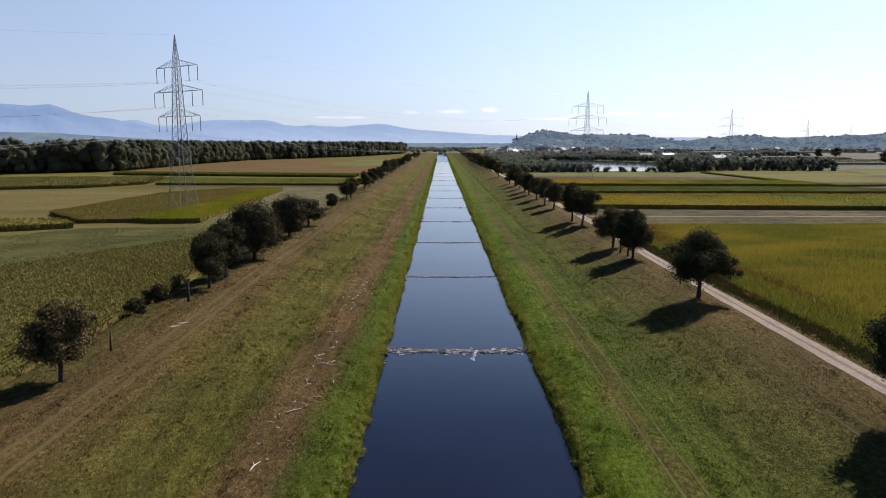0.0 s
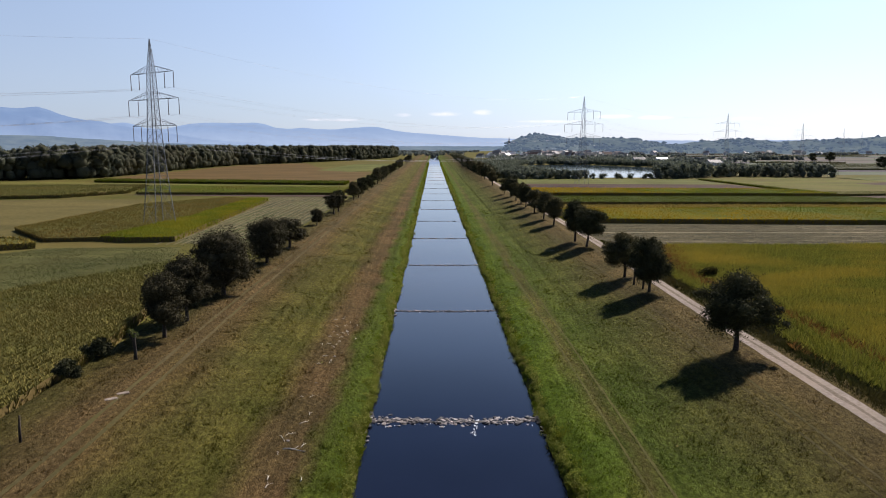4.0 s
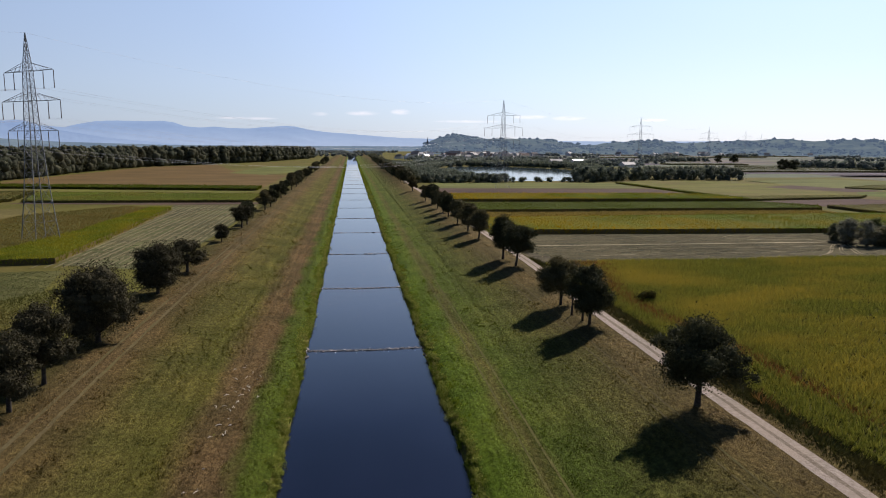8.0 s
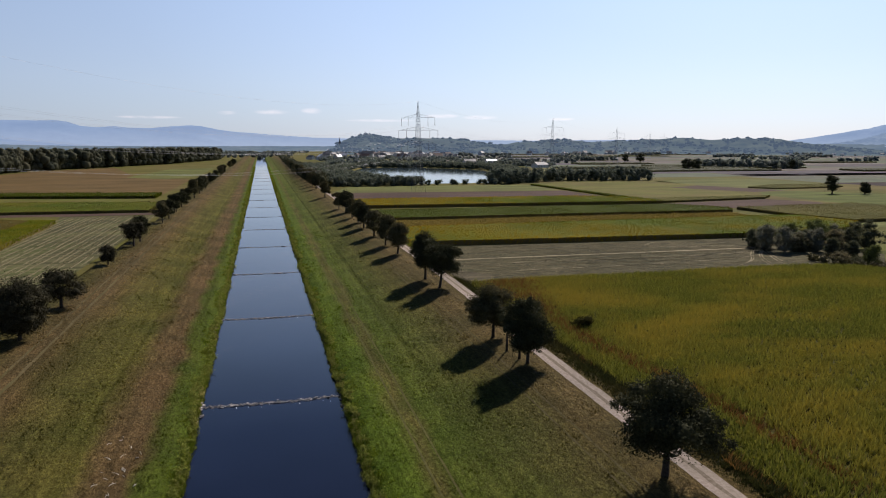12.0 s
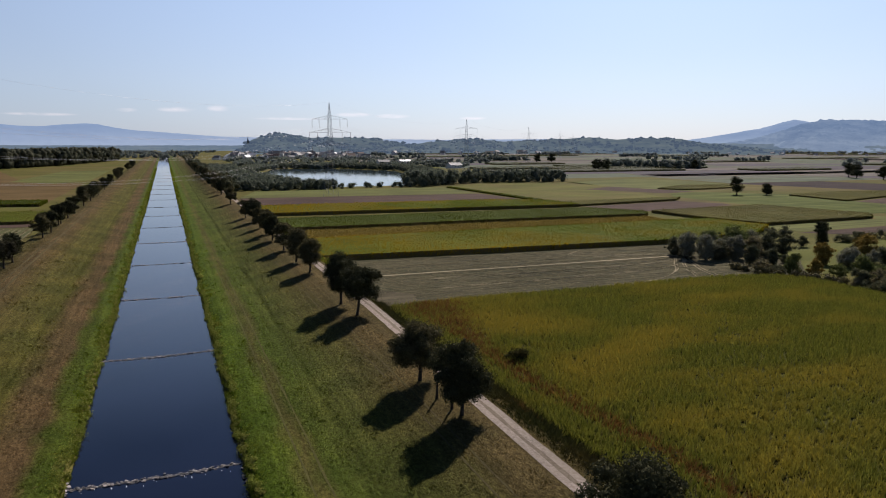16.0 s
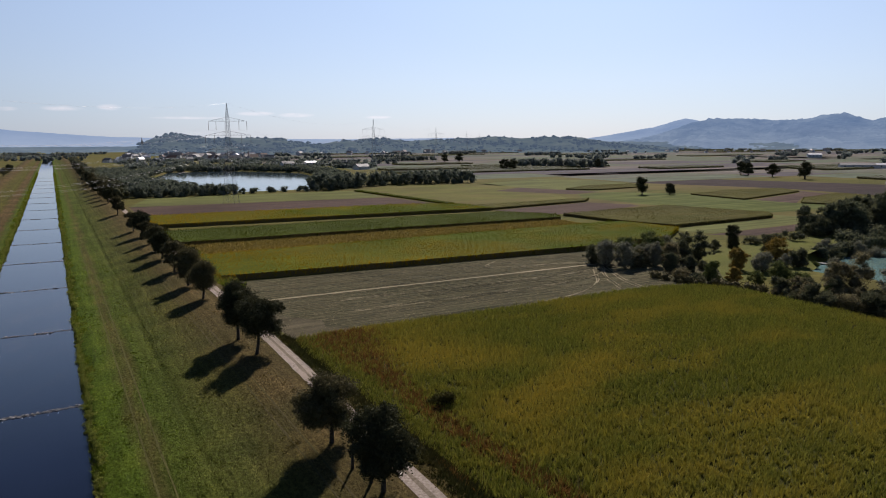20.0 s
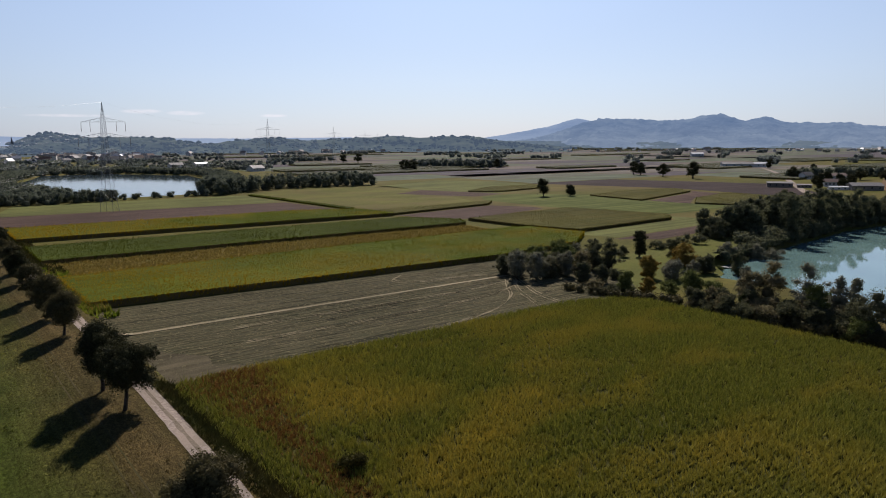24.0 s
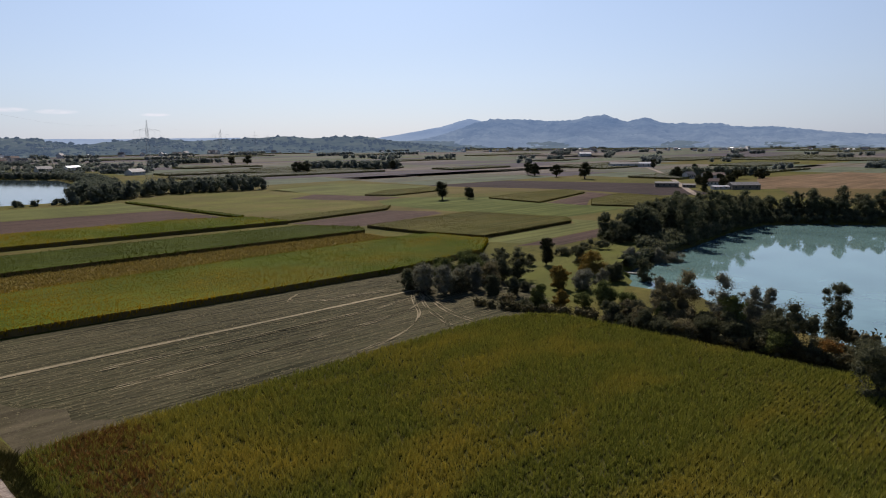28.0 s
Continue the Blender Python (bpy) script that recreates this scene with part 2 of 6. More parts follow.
M_WATER = water_mat("canal_water", (0.006, 0.0086, 0.0195), 1.6, 0.16, 0.03, 0.34)
M_LAKE = water_mat("lake_water", (0.13, 0.225, 0.215), 0.9, 0.05, 0.03, 0.5, 1.55)
M_LAKE_FAR = water_mat("far_lake_water", (0.0385, 0.0577, 0.0655), 0.5, 0.04, 0.07)
M_GROUND = soil("meadow_ground", (0.0462, 0.0501, 0.00924), (0.104, 0.0963, 0.0231), 0.5, 0.012, tint=(0.104, 0.0809, 0.0293))
M_STUBBLE = soil("stubble", (0.0222, 0.0205, 0.0110), (0.0730, 0.0660, 0.0370), 1.2, 0.05, 0.85, tint=(0.0420, 0.0470, 0.0190), rowmix=0.6)
M_PLOUGH = soil("ploughed_earth", (0.0385, 0.0246, 0.02), (0.0886, 0.0601, 0.0477), 0.7, 0.03, 0.6)
M_PLOUGH_DARK = soil("dark_ploughed_earth", (0.0231, 0.0169, 0.0169), (0.0501, 0.037, 0.0347), 0.7, 0.03, 0.5)
M_TAN = soil("dry_meadow", (0.0688, 0.0504, 0.01944), (0.1161, 0.08772, 0.03609), 0.5, 0.03)
M_TAN_OLIVE = soil("dry_olive_meadow", (0.07, 0.059, 0.021), (0.115, 0.098, 0.038), 0.5, 0.03)
M_RUST = soil("harvested_red_field", (0.10, 0.067, 0.038), (0.165, 0.112, 0.068), 0.6, 0.03, 0.4)
M_GREEN = soil("green_crop", (0.0477, 0.0596, 0.0137), (0.0890, 0.1045, 0.0262), 0.7, 0.03, 0.35)
M_LIGHT = soil("light_green_crop", (0.0640, 0.0722, 0.0204), (0.1142, 0.1200, 0.0407), 0.7, 0.03, 0.35)
M_OLIVE = soil("olive_meadow", (0.06295, 0.06622, 0.01386), (0.1221, 0.1195, 0.02907), 0.6, 0.03, tint=(0.09632, 0.07946, 0.02772))
M_WEEDS = soil("dry_weeds", (0.07, 0.062, 0.014), (0.135, 0.112, 0.027), 0.9, 0.06, tint=(0.145, 0.1, 0.028))
M_GRAVEL = soil("gravel_track", (0.12, 0.095, 0.08), (0.335, 0.285, 0.245), 2.6, 0.2, tint=(0.225, 0.185, 0.15))
M_CORN_BED = foliage("corn_bed", (0.1, 0.076, 0.03), (0.14, 0.102, 0.04), 0.0)
M_CORN = foliage("corn_leaves", (0.095, 0.112, 0.019), (0.34, 0.325, 0.062), 0.17, 0.6, 0.09, (0.48, 0.355, 0.063), ripe=((41, 0.02), (47, 0.09), (55, 0.24), (80, 0.18), (110, 0.12), (140, 0.06)), stretch=(0.5, 1, 1))
M_CORN_MID = foliage("pale_olive_corn_leaves", (0.0735, 0.0735, 0.0211), (0.1045, 0.1006, 0.0308), 0.4, 0.5, 0.03, (0.1161, 0.0929, 0.0324))
M_CORN_OLIVE = foliage("olive_corn_leaves", (0.105, 0.107, 0.03), (0.155, 0.15, 0.044), 0.10, 0.6, 0.03, (0.20, 0.15, 0.045))
M_ROW_CROP = foliage("low_crop_leaves", (0.058, 0.072, 0.027), (0.115, 0.13, 0.05), 0.3, 0.6, 0.06, (0.115, 0.1, 0.04))
M_CORN_BROWN = foliage("brownish_corn_leaves", (0.098, 0.08, 0.022), (0.15, 0.122, 0.034), 0.35, 0.6, 0.04, (0.19, 0.125, 0.04))
M_CORN_LIME = foliage("yellow_green_corn_leaves", (0.085, 0.11, 0.01), (0.17, 0.185, 0.018), 0.4, 0.75, 0.05, (0.26, 0.21, 0.02))
M_CORN_GREEN = foliage("green_corn_leaves", (0.078, 0.098, 0.0045), (0.125, 0.14, 0.0065), 0.4, 0.85, 0.03, (0.33, 0.2, 0.01), ripe=((45, 0.52), (70, 0.4), (100, 0.28), (150, 0.16)))
M_CORN_DARK = foliage("dark_corn_leaves", (0.044, 0.060, 0.0045), (0.078, 0.090, 0.0085), 0.4, 0.3, 0.03, (0.085, 0.0814, 0.010))
M_CORN_DRY = foliage("dry_corn_leaves", (0.154, 0.127, 0.027), (0.293, 0.231, 0.0577), 0.2, 0.5, 0.04, (0.262, 0.177, 0.0462))
M_WEED = foliage("rust_weeds", (0.131, 0.0655, 0.0216), (0.277, 0.154, 0.0423), 0.2)
M_REED = foliage("bank_weeds", (0.0655, 0.104, 0.0077), (0.154, 0.189, 0.0193), 0.5, 0.6, 0.15, (0.108, 0.0924, 0.0231))
M_CLUMP = foliage("bank_leaves", (0.1, 0.135, 0.022), (0.27, 0.29, 0.06), 0.4, 0.6, 0.2, (0.16, 0.14, 0.045))
M_BARK = plain("bark", (0.02, 0.016, 0.012), (0.06, 0.047, 0.035), 0.9, 4, 0, 0.8)
M_LEAF = foliage("dark_leaves", (0.030, 0.033, 0.018), (0.064, 0.063, 0.031), 0.15)
M_LEAF_B = foliage("brown_green_leaves", (0.063, 0.0567, 0.03), (0.119, 0.104, 0.05), 0.18)
M_LEAF_BROWN = foliage("dull_brown_leaves", (0.030, 0.028, 0.017), (0.066, 0.059, 0.033), 0.15)
M_LEAF_SILVER = foliage("silver_leaves", (0.12, 0.12, 0.09), (0.23, 0.228, 0.17), 0.3)
M_LEAF_GOLD = foliage("autumn_leaves", (0.13, 0.085, 0.022), (0.28, 0.20, 0.05), 0.25)
M_LEAF_GREEN = foliage("green_leaves", (0.058, 0.075, 0.026), (0.16, 0.175, 0.058), 0.25)
# distant woods: leaf colours lightened and blued, haze mixed into the base colour
M_WOODS = foliage("haze_tinted_leaves", (0.06, 0.075, 0.06), (0.135, 0.15, 0.117), 0.45)
M_WOODS_MID = foliage("haze_tinted_mid_leaves", (0.085, 0.105, 0.098), (0.165, 0.185, 0.165), 0.5)
M_WOODS_FAR = foliage("haze_tinted_far_leaves", (0.12, 0.145, 0.145), (0.19, 0.21, 0.205), 0.55)
M_FOREST = foliage("forest_leaves", (0.042, 0.05, 0.036), (0.10, 0.104, 0.066), 0.35, 0.6, 0.03, (0.0775, 0.0688, 0.04))
M_LEAF_OLIVE = foliage("olive_leaves", (0.08, 0.072, 0.042), (0.23, 0.20, 0.115), 0.35)
M_LEAF_LAKE = foliage("lakeside_leaves", (0.05, 0.055, 0.035), (0.125, 0.127, 0.074), 0.35)
M_LEAF_GROVE = foliage("grove_leaves", (0.058, 0.068, 0.044), (0.135, 0.14, 0.085), 0.45)
M_STONE, n_, l_, b_ = mat("weir_stone", 0.7, 0.35)
grain_ = noise_tex(n_, l_, 4.0, 5)
info_ = n_.new("ShaderNodeObjectInfo")
l_.new(mix(n_, l_, ramp(n_, l_, info_.outputs["Random"], [(0.0, (0.035, 0.033, 0.034)), (0.5, (0.09, 0.08, 0.075)), (0.8, (0.18, 0.155, 0.14)), (1.0, (0.34, 0.3, 0.28))]), ramp(n_, l_, grain_, [(0.3, (0.6, 0.6, 0.6)), (0.7, (1.3, 1.3, 1.3))]), 1.0, "MULTIPLY"), b_.inputs["Base Color"])
bump(n_, l_, b_, grain_, 0.5, 0.05)
M_STONE_DARK = plain("wet_stone", (0.022, 0.021, 0.02), (0.075, 0.068, 0.06), 0.45, 3, 0, 0.6)
M_FOAM = plain("white_water", (0.297, 0.309, 0.328), (0.505, 0.517, 0.535), 0.5, 3, 0, 0.8)
M_STEEL = plain("weathered_steel", (0.1, 0.106, 0.115), (0.17, 0.177, 0.19), 0.6, 1, 0.2)
# steel of the far pylons, its colour paled to imitate haze
M_STEEL_HAZED = plain("hazed_weathered_steel", (0.225, 0.24, 0.273), (0.3, 0.315, 0.351), 0.7, 1, 0.0)
M_WIRE = plain("wire", (0.25, 0.25, 0.26), (0.32, 0.32, 0.33), 0.5, 1, 0.4)
M_GLASS = plain("insulator", (0.09, 0.07, 0.06), (0.15, 0.12, 0.10), 0.3, 2)
M_WALL = plain("rendered_wall", (0.45, 0.44, 0.42), (0.62, 0.6, 0.58), 0.85, 0.5)
M_ROOF = plain("red_tile_roof", (0.0765, 0.04977, 0.0408), (0.1275, 0.08415, 0.0723), 0.85, 0.8)
M_ROOF_GREY = plain("grey_roof", (0.0765, 0.0748, 0.0765), (0.136, 0.133, 0.136), 0.7, 0.8)
M_ROOF_WHITE = plain("white_sheet_roof", (0.357, 0.365, 0.383), (0.493, 0.493, 0.51), 0.5, 0.6)
M_PANE = plain("window_pane", (0.02, 0.025, 0.03), (0.05, 0.055, 0.06), 0.1, 1)
M_WOOD = plain("grey_wood", (0.12, 0.105, 0.085), (0.24, 0.21, 0.18), 0.8, 3)
M_DRIFT = plain("bleached_driftwood", (0.357, 0.323, 0.272), (0.595, 0.561, 0.493), 0.8, 3)


def far_haze_mat(name, dark, light, glow, scale, low=None, top=150.0):
    """Far hills: dim diffuse relief plus blue emission that stands in for kilometres of lit air, thicker over the
    plain.
    """
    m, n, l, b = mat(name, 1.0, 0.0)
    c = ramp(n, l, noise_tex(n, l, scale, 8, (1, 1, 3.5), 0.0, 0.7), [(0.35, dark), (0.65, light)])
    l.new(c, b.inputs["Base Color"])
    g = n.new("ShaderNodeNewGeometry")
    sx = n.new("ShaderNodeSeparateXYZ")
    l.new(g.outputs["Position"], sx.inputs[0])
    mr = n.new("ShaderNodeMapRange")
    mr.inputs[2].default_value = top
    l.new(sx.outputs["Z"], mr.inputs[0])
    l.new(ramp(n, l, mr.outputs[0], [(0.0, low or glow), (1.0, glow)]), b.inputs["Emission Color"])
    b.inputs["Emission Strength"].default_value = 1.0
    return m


# the last colours are emitted haze, not light from the hills
M_HILL = far_haze_mat("wooded_hill", (0.015, 0.024, 0.018), (0.068, 0.079, 0.05), (0.05, 0.072, 0.105), 0.012)
M_MOUNT = far_haze_mat("blue_mountain", (0.01, 0.018, 0.024), (0.085, 0.1, 0.095), (0.085, 0.135, 0.225), 0.006, (0.125, 0.17, 0.24), 120.0)
M_MOUNT_BACK = far_haze_mat("hazy_blue_mountain", (0.01, 0.018, 0.024), (0.06, 0.07, 0.07), (0.155, 0.22, 0.33), 0.006, (0.2, 0.26, 0.35), 110.0)
M_MOUNT_FAR = far_haze_mat("pale_mountain", (0.0148, 0.0222, 0.0296), (0.04, 0.05, 0.055), (0.115, 0.178, 0.29), 0.004, (0.19, 0.25, 0.35), 180.0)
M_MOUNT_PALE = far_haze_mat("very_pale_mountain", (0.0148, 0.0222, 0.0296), (0.04, 0.05, 0.055), (0.165, 0.235, 0.35), 0.004, (0.25, 0.31, 0.4), 130.0)

M_TAN_B = soil("brown_dry_field", (0.0688, 0.0458, 0.0196), (0.115, 0.0785, 0.034), 0.5, 0.02, tint=(0.0978, 0.0654, 0.0262))
M_STUBBLE_Y = soil("pale_stubble", (0.038, 0.038, 0.018), (0.088, 0.083, 0.041), 1.0, 0.05, 0.5, math.pi / 2, tint=(0.088, 0.1, 0.034))
M_DUST_GRASS = soil("worn_grass", (0.052, 0.042, 0.02), (0.092, 0.074, 0.038), 1.2, 0.09, tint=(0.062, 0.056, 0.02))
M_STRAW = foliage("straw_blades", (0.092, 0.08, 0.04043), (0.1848, 0.16, 0.08925), 0.1)
M_SWATH = soil("straw_swath", (0.0748, 0.06552, 0.03576), (0.1785, 0.1571, 0.0952), 2.0, 0.1)
M_HILL_FAR = far_haze_mat("hazy_low_hill", (0.0222, 0.0333, 0.0296), (0.074, 0.0851, 0.0592), (0.0629, 0.0925, 0.141), 0.008)
STOPS_L = [(9.0, (0.0532, 0.0755, 0.0086)), (11.8, (0.0498, 0.0643, 0.0103)), (13.4, (0.0831, 0.0571, 0.0254)), (16.4, (0.0831, 0.0589, 0.0246)), (19.0, (0.0646, 0.0627, 0.0135)), (25.0, (0.0721, 0.0653, 0.0178)), (28.5, (0.0778, 0.0579, 0.0213)), (30.5, (0.0795, 0.0571, 0.0254)), (33.0, (0.0759, 0.0563, 0.0230)), (37.0, (0.0591, 0.0523, 0.0163))]
STOPS_R = [(9.0, (0.0623, 0.0970, 0.0090)), (12.5, (0.0623, 0.0893, 0.0106)), (14.6, (0.0774, 0.0697, 0.0196)), (16.5, (0.0567, 0.0763, 0.0110)), (22.0, (0.0660, 0.0735, 0.0160)), (27.0, (0.0690, 0.0640, 0.0185)), (30.0, (0.0780, 0.0610, 0.0225)), (34.0, (0.0860, 0.0650, 0.0265)), (39.0, (0.0632, 0.0530, 0.0158))]
M_BANK_L, M_BANK_R = turf("dry_olive_turf", STOPS_L), turf("green_turf", STOPS_R)
M_PALE = soil("pale_dust", (0.182, 0.149, 0.0915), (0.299, 0.255, 0.169), 1.5, 0.1)
M_LOW_CROP = soil("low_dull_crop", (0.0393, 0.042, 0.0154), (0.0819, 0.0813, 0.0305), 0.9, 0.04, 0.35, math.pi / 2 * 0.72, tint=(0.0818, 0.08, 0.0262))
M_MEADOW = soil("sunny_meadow", (0.0539, 0.0601, 0.0139), (0.108, 0.108, 0.0293), 0.9, 0.08, tint=(0.0809, 0.0886, 0.0193))
M_TRACK_MID = soil("track_middle", (0.085, 0.07, 0.048), (0.2, 0.166, 0.13), 2.6, 0.2)
M_VERGE = foliage("verge_leaves", (0.0231, 0.0277, 0.0077), (0.0655, 0.0655, 0.0185), 0.2, 0.6, 0.1, (0.077, 0.0539, 0.0193))
M_GOLD_WEED = foliage("golden_weeds", (0.185, 0.139, 0.0347), (0.323, 0.246, 0.0693), 0.25)
M_LEAF_RUST = foliage("sparse_brown_leaves", (0.055, 0.045, 0.024), (0.13, 0.105, 0.05), 0.2)
# crops of the far plain, greyed and blued by haze put into their colours
M_FAR_A = soil("hazed_tan_field", (0.1021, 0.0890, 0.0762), (0.1459, 0.1308, 0.1143), 0.2, 0.01)
M_FAR_B = soil("hazed_olive_field", (0.0786, 0.0813, 0.0610), (0.1165, 0.1192, 0.0936), 0.2, 0.01)
M_FAR_C = soil("hazed_green_field", (0.0728, 0.0875, 0.0590), (0.1103, 0.1254, 0.0867), 0.2, 0.01)
M_FAR_D = soil("hazed_brown_field", (0.0640, 0.0567, 0.0624), (0.0960, 0.0844, 0.0936), 0.2, 0.01)
M_FAR_CORN = foliage("hazed_corn_leaves", (0.1, 0.108, 0.0539), (0.185, 0.181, 0.0924), 0.2)
M_TOP_GREEN = soil("green_corn_tops", (0.03483, 0.05108, 0.003375), (0.07353, 0.09135, 0.006075), 1.4, 0.03, 0.5, tint=(0.08127, 0.06811, 0.006075))
M_TOP_DARK = soil("dark_corn_tops", (0.02403, 0.03726, 0.00414), (0.0513, 0.06525, 0.00828), 1.4, 0.03, 0.5)
M_TOP_TAN = soil("tan_corn_tops", (0.0480, 0.0495, 0.0113), (0.0867, 0.0820, 0.0219), 1.4, 0.03, 0.4, tint=(0.0774, 0.0650, 0.0186))
# bed of the near maize, coloured dark for the shade down between plants
M_CORN_DEPTH = soil("shade_dark_corn_bed", (0.026, 0.028, 0.007), (0.058, 0.054, 0.013), 1.8, 0.03, 0.9, tint=(0.06, 0.047, 0.011))
M_RUT = soil("trodden_grass", (0.046, 0.045, 0.015), (0.085, 0.078, 0.026), 1.6, 0.09)

# ---- helpers for meshes ----
RNG = np.random.default_rng(7)


def np_mesh(name, V, F, material, smooth=False):
    """A mesh from arrays: vertices (n, 3) and faces (m, k)."""
    V, F = np.asarray(V, np.float32), np.asarray(F, np.int32)
    me = bpy.data.meshes.new(name)
    me.vertices.add(len(V))
    me.vertices.foreach_set("co", V.ravel())
    me.loops.add(F.size)
    me.loops.foreach_set("vertex_index", F.ravel())
    me.polygons.add(len(F))
    me.polygons.foreach_set("loop_start", np.arange(0, F.size, F.shape[1], dtype=np.int32))
    if smooth:
        me.polygons.foreach_set("use_smooth", np.ones(len(F), bool))
    me.update(calc_edges=True)
    if material:
        me.materials.append(material)
    return me


def bm_mesh(name, bm, material, smooth=False):
    me = bpy.data.meshes.new(name)
    bm.to_mesh(me)
    bm.free()
    me.materials.append(material)
    for p in me.polygons:
        p.use_smooth = smooth
    return me


def part(name, bm, material, parent, label="", smooth=False):
    """One mesh object under a thing or a part; bm may be a bmesh or a ready mesh."""
    me = bm if isinstance(bm, bpy.types.Mesh) else bm_mesh(name, bm, material, smooth)
    ob = new(name, me)
    ob.parent = parent
    return tagged(ob, label)


def beam(bm, a, b, w):
    """A square bar from a to b."""
    a, b = Vector(a), Vector(b)
    d = (b - a).normalized()
    s = d.cross(Vector((0, 0, 1)) if abs(d.z) < 0.9 else Vector((1, 0, 0))).normalized() * w / 2
    u = d.cross(s)
    vs = [bm.verts.new(p + s * i + u * j) for p in (a, b) for i, j in ((1, 1), (-1, 1), (-1, -1), (1, -1))]
    for i in range(4):
        k = (i + 1) % 4
        bm.faces.new((vs[i], vs[k], vs[4 + k], vs[4 + i]))
    bm.faces.new(vs[3::-1])
    bm.faces.new(vs[4:])


def tube(bm, pts, radii, sides=6):
    rings = []
    for i, (p, r) in enumerate(zip(pts, radii)):
        d = (Vector(pts[min(i + 1, len(pts) - 1)]) - Vector(pts[max(i - 1, 0)])).normalized()
        s = d.cross(Vector((0.3, 1, 0.1))).normalized()
        u = d.cross(s)
        rings.append([bm.verts.new(Vector(p) + (s * math.cos(a) + u * math.sin(a)) * r) for a in (2 * math.pi * k / sides for k in range(sides))])
    for a, b in zip(rings, rings[1:]):
        for k in range(sides):
            bm.faces.new((a[k], a[(k + 1) % sides], b[(k + 1) % sides], b[k]))
    bm.faces.new(rings[-1])
    bm.faces.new(rings[0][::-1])


def box(bm, x0, x1, y0, y1, z0, z1):
    vs = [bm.verts.new(p) for p in ((x0, y0, z0), (x1, y0, z0), (x1, y1, z0), (x0, y1, z0), (x0, y0, z1), (x1, y0, z1), (x1, y1, z1), (x0, y1, z1))]
    for f in ((3, 2, 1, 0), (4, 5, 6, 7), (0, 1, 5, 4), (1, 2, 6, 5), (2, 3, 7, 6), (3, 0, 4, 7)):
        bm.faces.new([vs[i] for i in f])


def inside(poly, x, y):
    """Which of the points lie in the polygon."""
    x, y = np.asarray(x, float), np.asarray(y, float)
    r = np.zeros(x.shape, bool)
    for (x0, y0), (x1, y1) in zip(poly, poly[1:] + poly[:1]):
        c = (y0 > y) != (y1 > y)
        r ^= c & (x < (x1 - x0) * (y - y0) / (y1 - y0 if y1 != y0 else 1e-9) + x0)
    return r


def edge_gap(poly, x, y):
    """Distance of points from the polygon's outline."""
    d = np.full(np.shape(x), 1e9)
    for (x0, y0), (x1, y1) in zip(poly, poly[1:] + poly[:1]):
        ex, ey = x1 - x0, y1 - y0
        t = np.clip(((x - x0) * ex + (y - y0) * ey) / (ex * ex + ey * ey), 0, 1)
        d = np.minimum(d, np.hypot(x - x0 - t * ex, y - y0 - t * ey))
    return d


# ---- the lie of the land ----
LAKE = [(196, 166), (186, 154), (176, 138), (168, 116), (190, 66), (420, 50), (412, 171), (399, 190), (388, 206), (372, 215), (341, 216), (298, 211), (257, 207), (236, 203), (222, 202), (206, 196), (191, 179)]
FAR_LAKE = [(84, 740), (86, 680), (94, 628), (130, 599), (180, 590), (208, 680), (252, 790), (268, 900), (215, 995), (138, 1010), (100, 860)]
PROFILE_X = np.array([0, 8.0, 8.7, 9.6, 11.0, 19.85, 20.25, 31.0, 33.0, 38.5, 42.5])
PROFILE_Z = np.array([-2.9, -2.3, -1.55, -0.75, -0.25, 0.26, 0.52, 2.75, 2.9, 2.8, 0.0])


def ground_z(x, y):
    x, y = np.asarray(x, float), np.asarray(y, float)
    z = np.interp(np.abs(x), PROFILE_X, PROFILE_Z)
    for poly, deep in ((LAKE, -5.5), (FAR_LAKE, -3.0)):
        g = edge_gap(poly, x, y)
        z = np.where(inside(poly, x, y), np.maximum(deep, -0.9 * g + (-3.5 if deep < -4 else -1.0)), np.where(g < 5, np.minimum(z, -(3.5 if deep < -4 else 1.0) * (1 - g / 5)), z))
    return z


def grid_sheet(name, xs, ys, zf, material):
    X, Y = np.meshgrid(xs, ys)
    V = np.stack([X, Y, zf(X, Y)], -1).reshape(-1, 3)
    nx, ny = len(xs), len(ys)
    i = (np.arange(ny - 1)[:, None] * nx + np.arange(nx - 1)[None]).ravel()
    return np_mesh(name, V, np.stack([i, i + 1, i + nx + 1, i + nx], 1), material, True)


gx = np.concatenate([np.linspace(-4900, -400, 20), np.linspace(-360, -46, 30), np.arange(-44, 44.5, 0.7), np.linspace(46, 160, 34), np.arange(162, 430, 3), np.linspace(440, 900, 30), np.linspace(1000, 4900, 18)])
gy = np.concatenate([np.linspace(-600, -60, 8), np.arange(-40, 50, 10), np.arange(52, 260, 2.5), np.arange(262, 1000, 12), np.linspace(1020, 4900, 24)])
ground = tagged(new("ground", grid_sheet("ground", gx, gy, ground_z, M_GROUND)), "flat farmland with two grassy dykes along the canal", "ground", kind="structure")


def sheet(name, x0, x1, y0, y1, z, material, label):
    ob = new(name, np_mesh(name, [(x0, y0, z), (x1, y0, z), (x1, y1, z), (x0, y1, z)], [(0, 1, 2, 3)], material))
    return tagged(ob, label, "water", kind="structure")


sheet("water_canal", -9.4, 9.4, -60, 4200, -1.7, M_WATER, "dark calm water of a straight canal")
sheet("water_lake", 160, 425, 45, 222, -3.5, M_LAKE, "turquoise water of a gravel pit lake")
sheet("water_far_lake", 80, 275, 582, 1025, -1.0, M_LAKE_FAR, "bright still water of a far lake among trees")


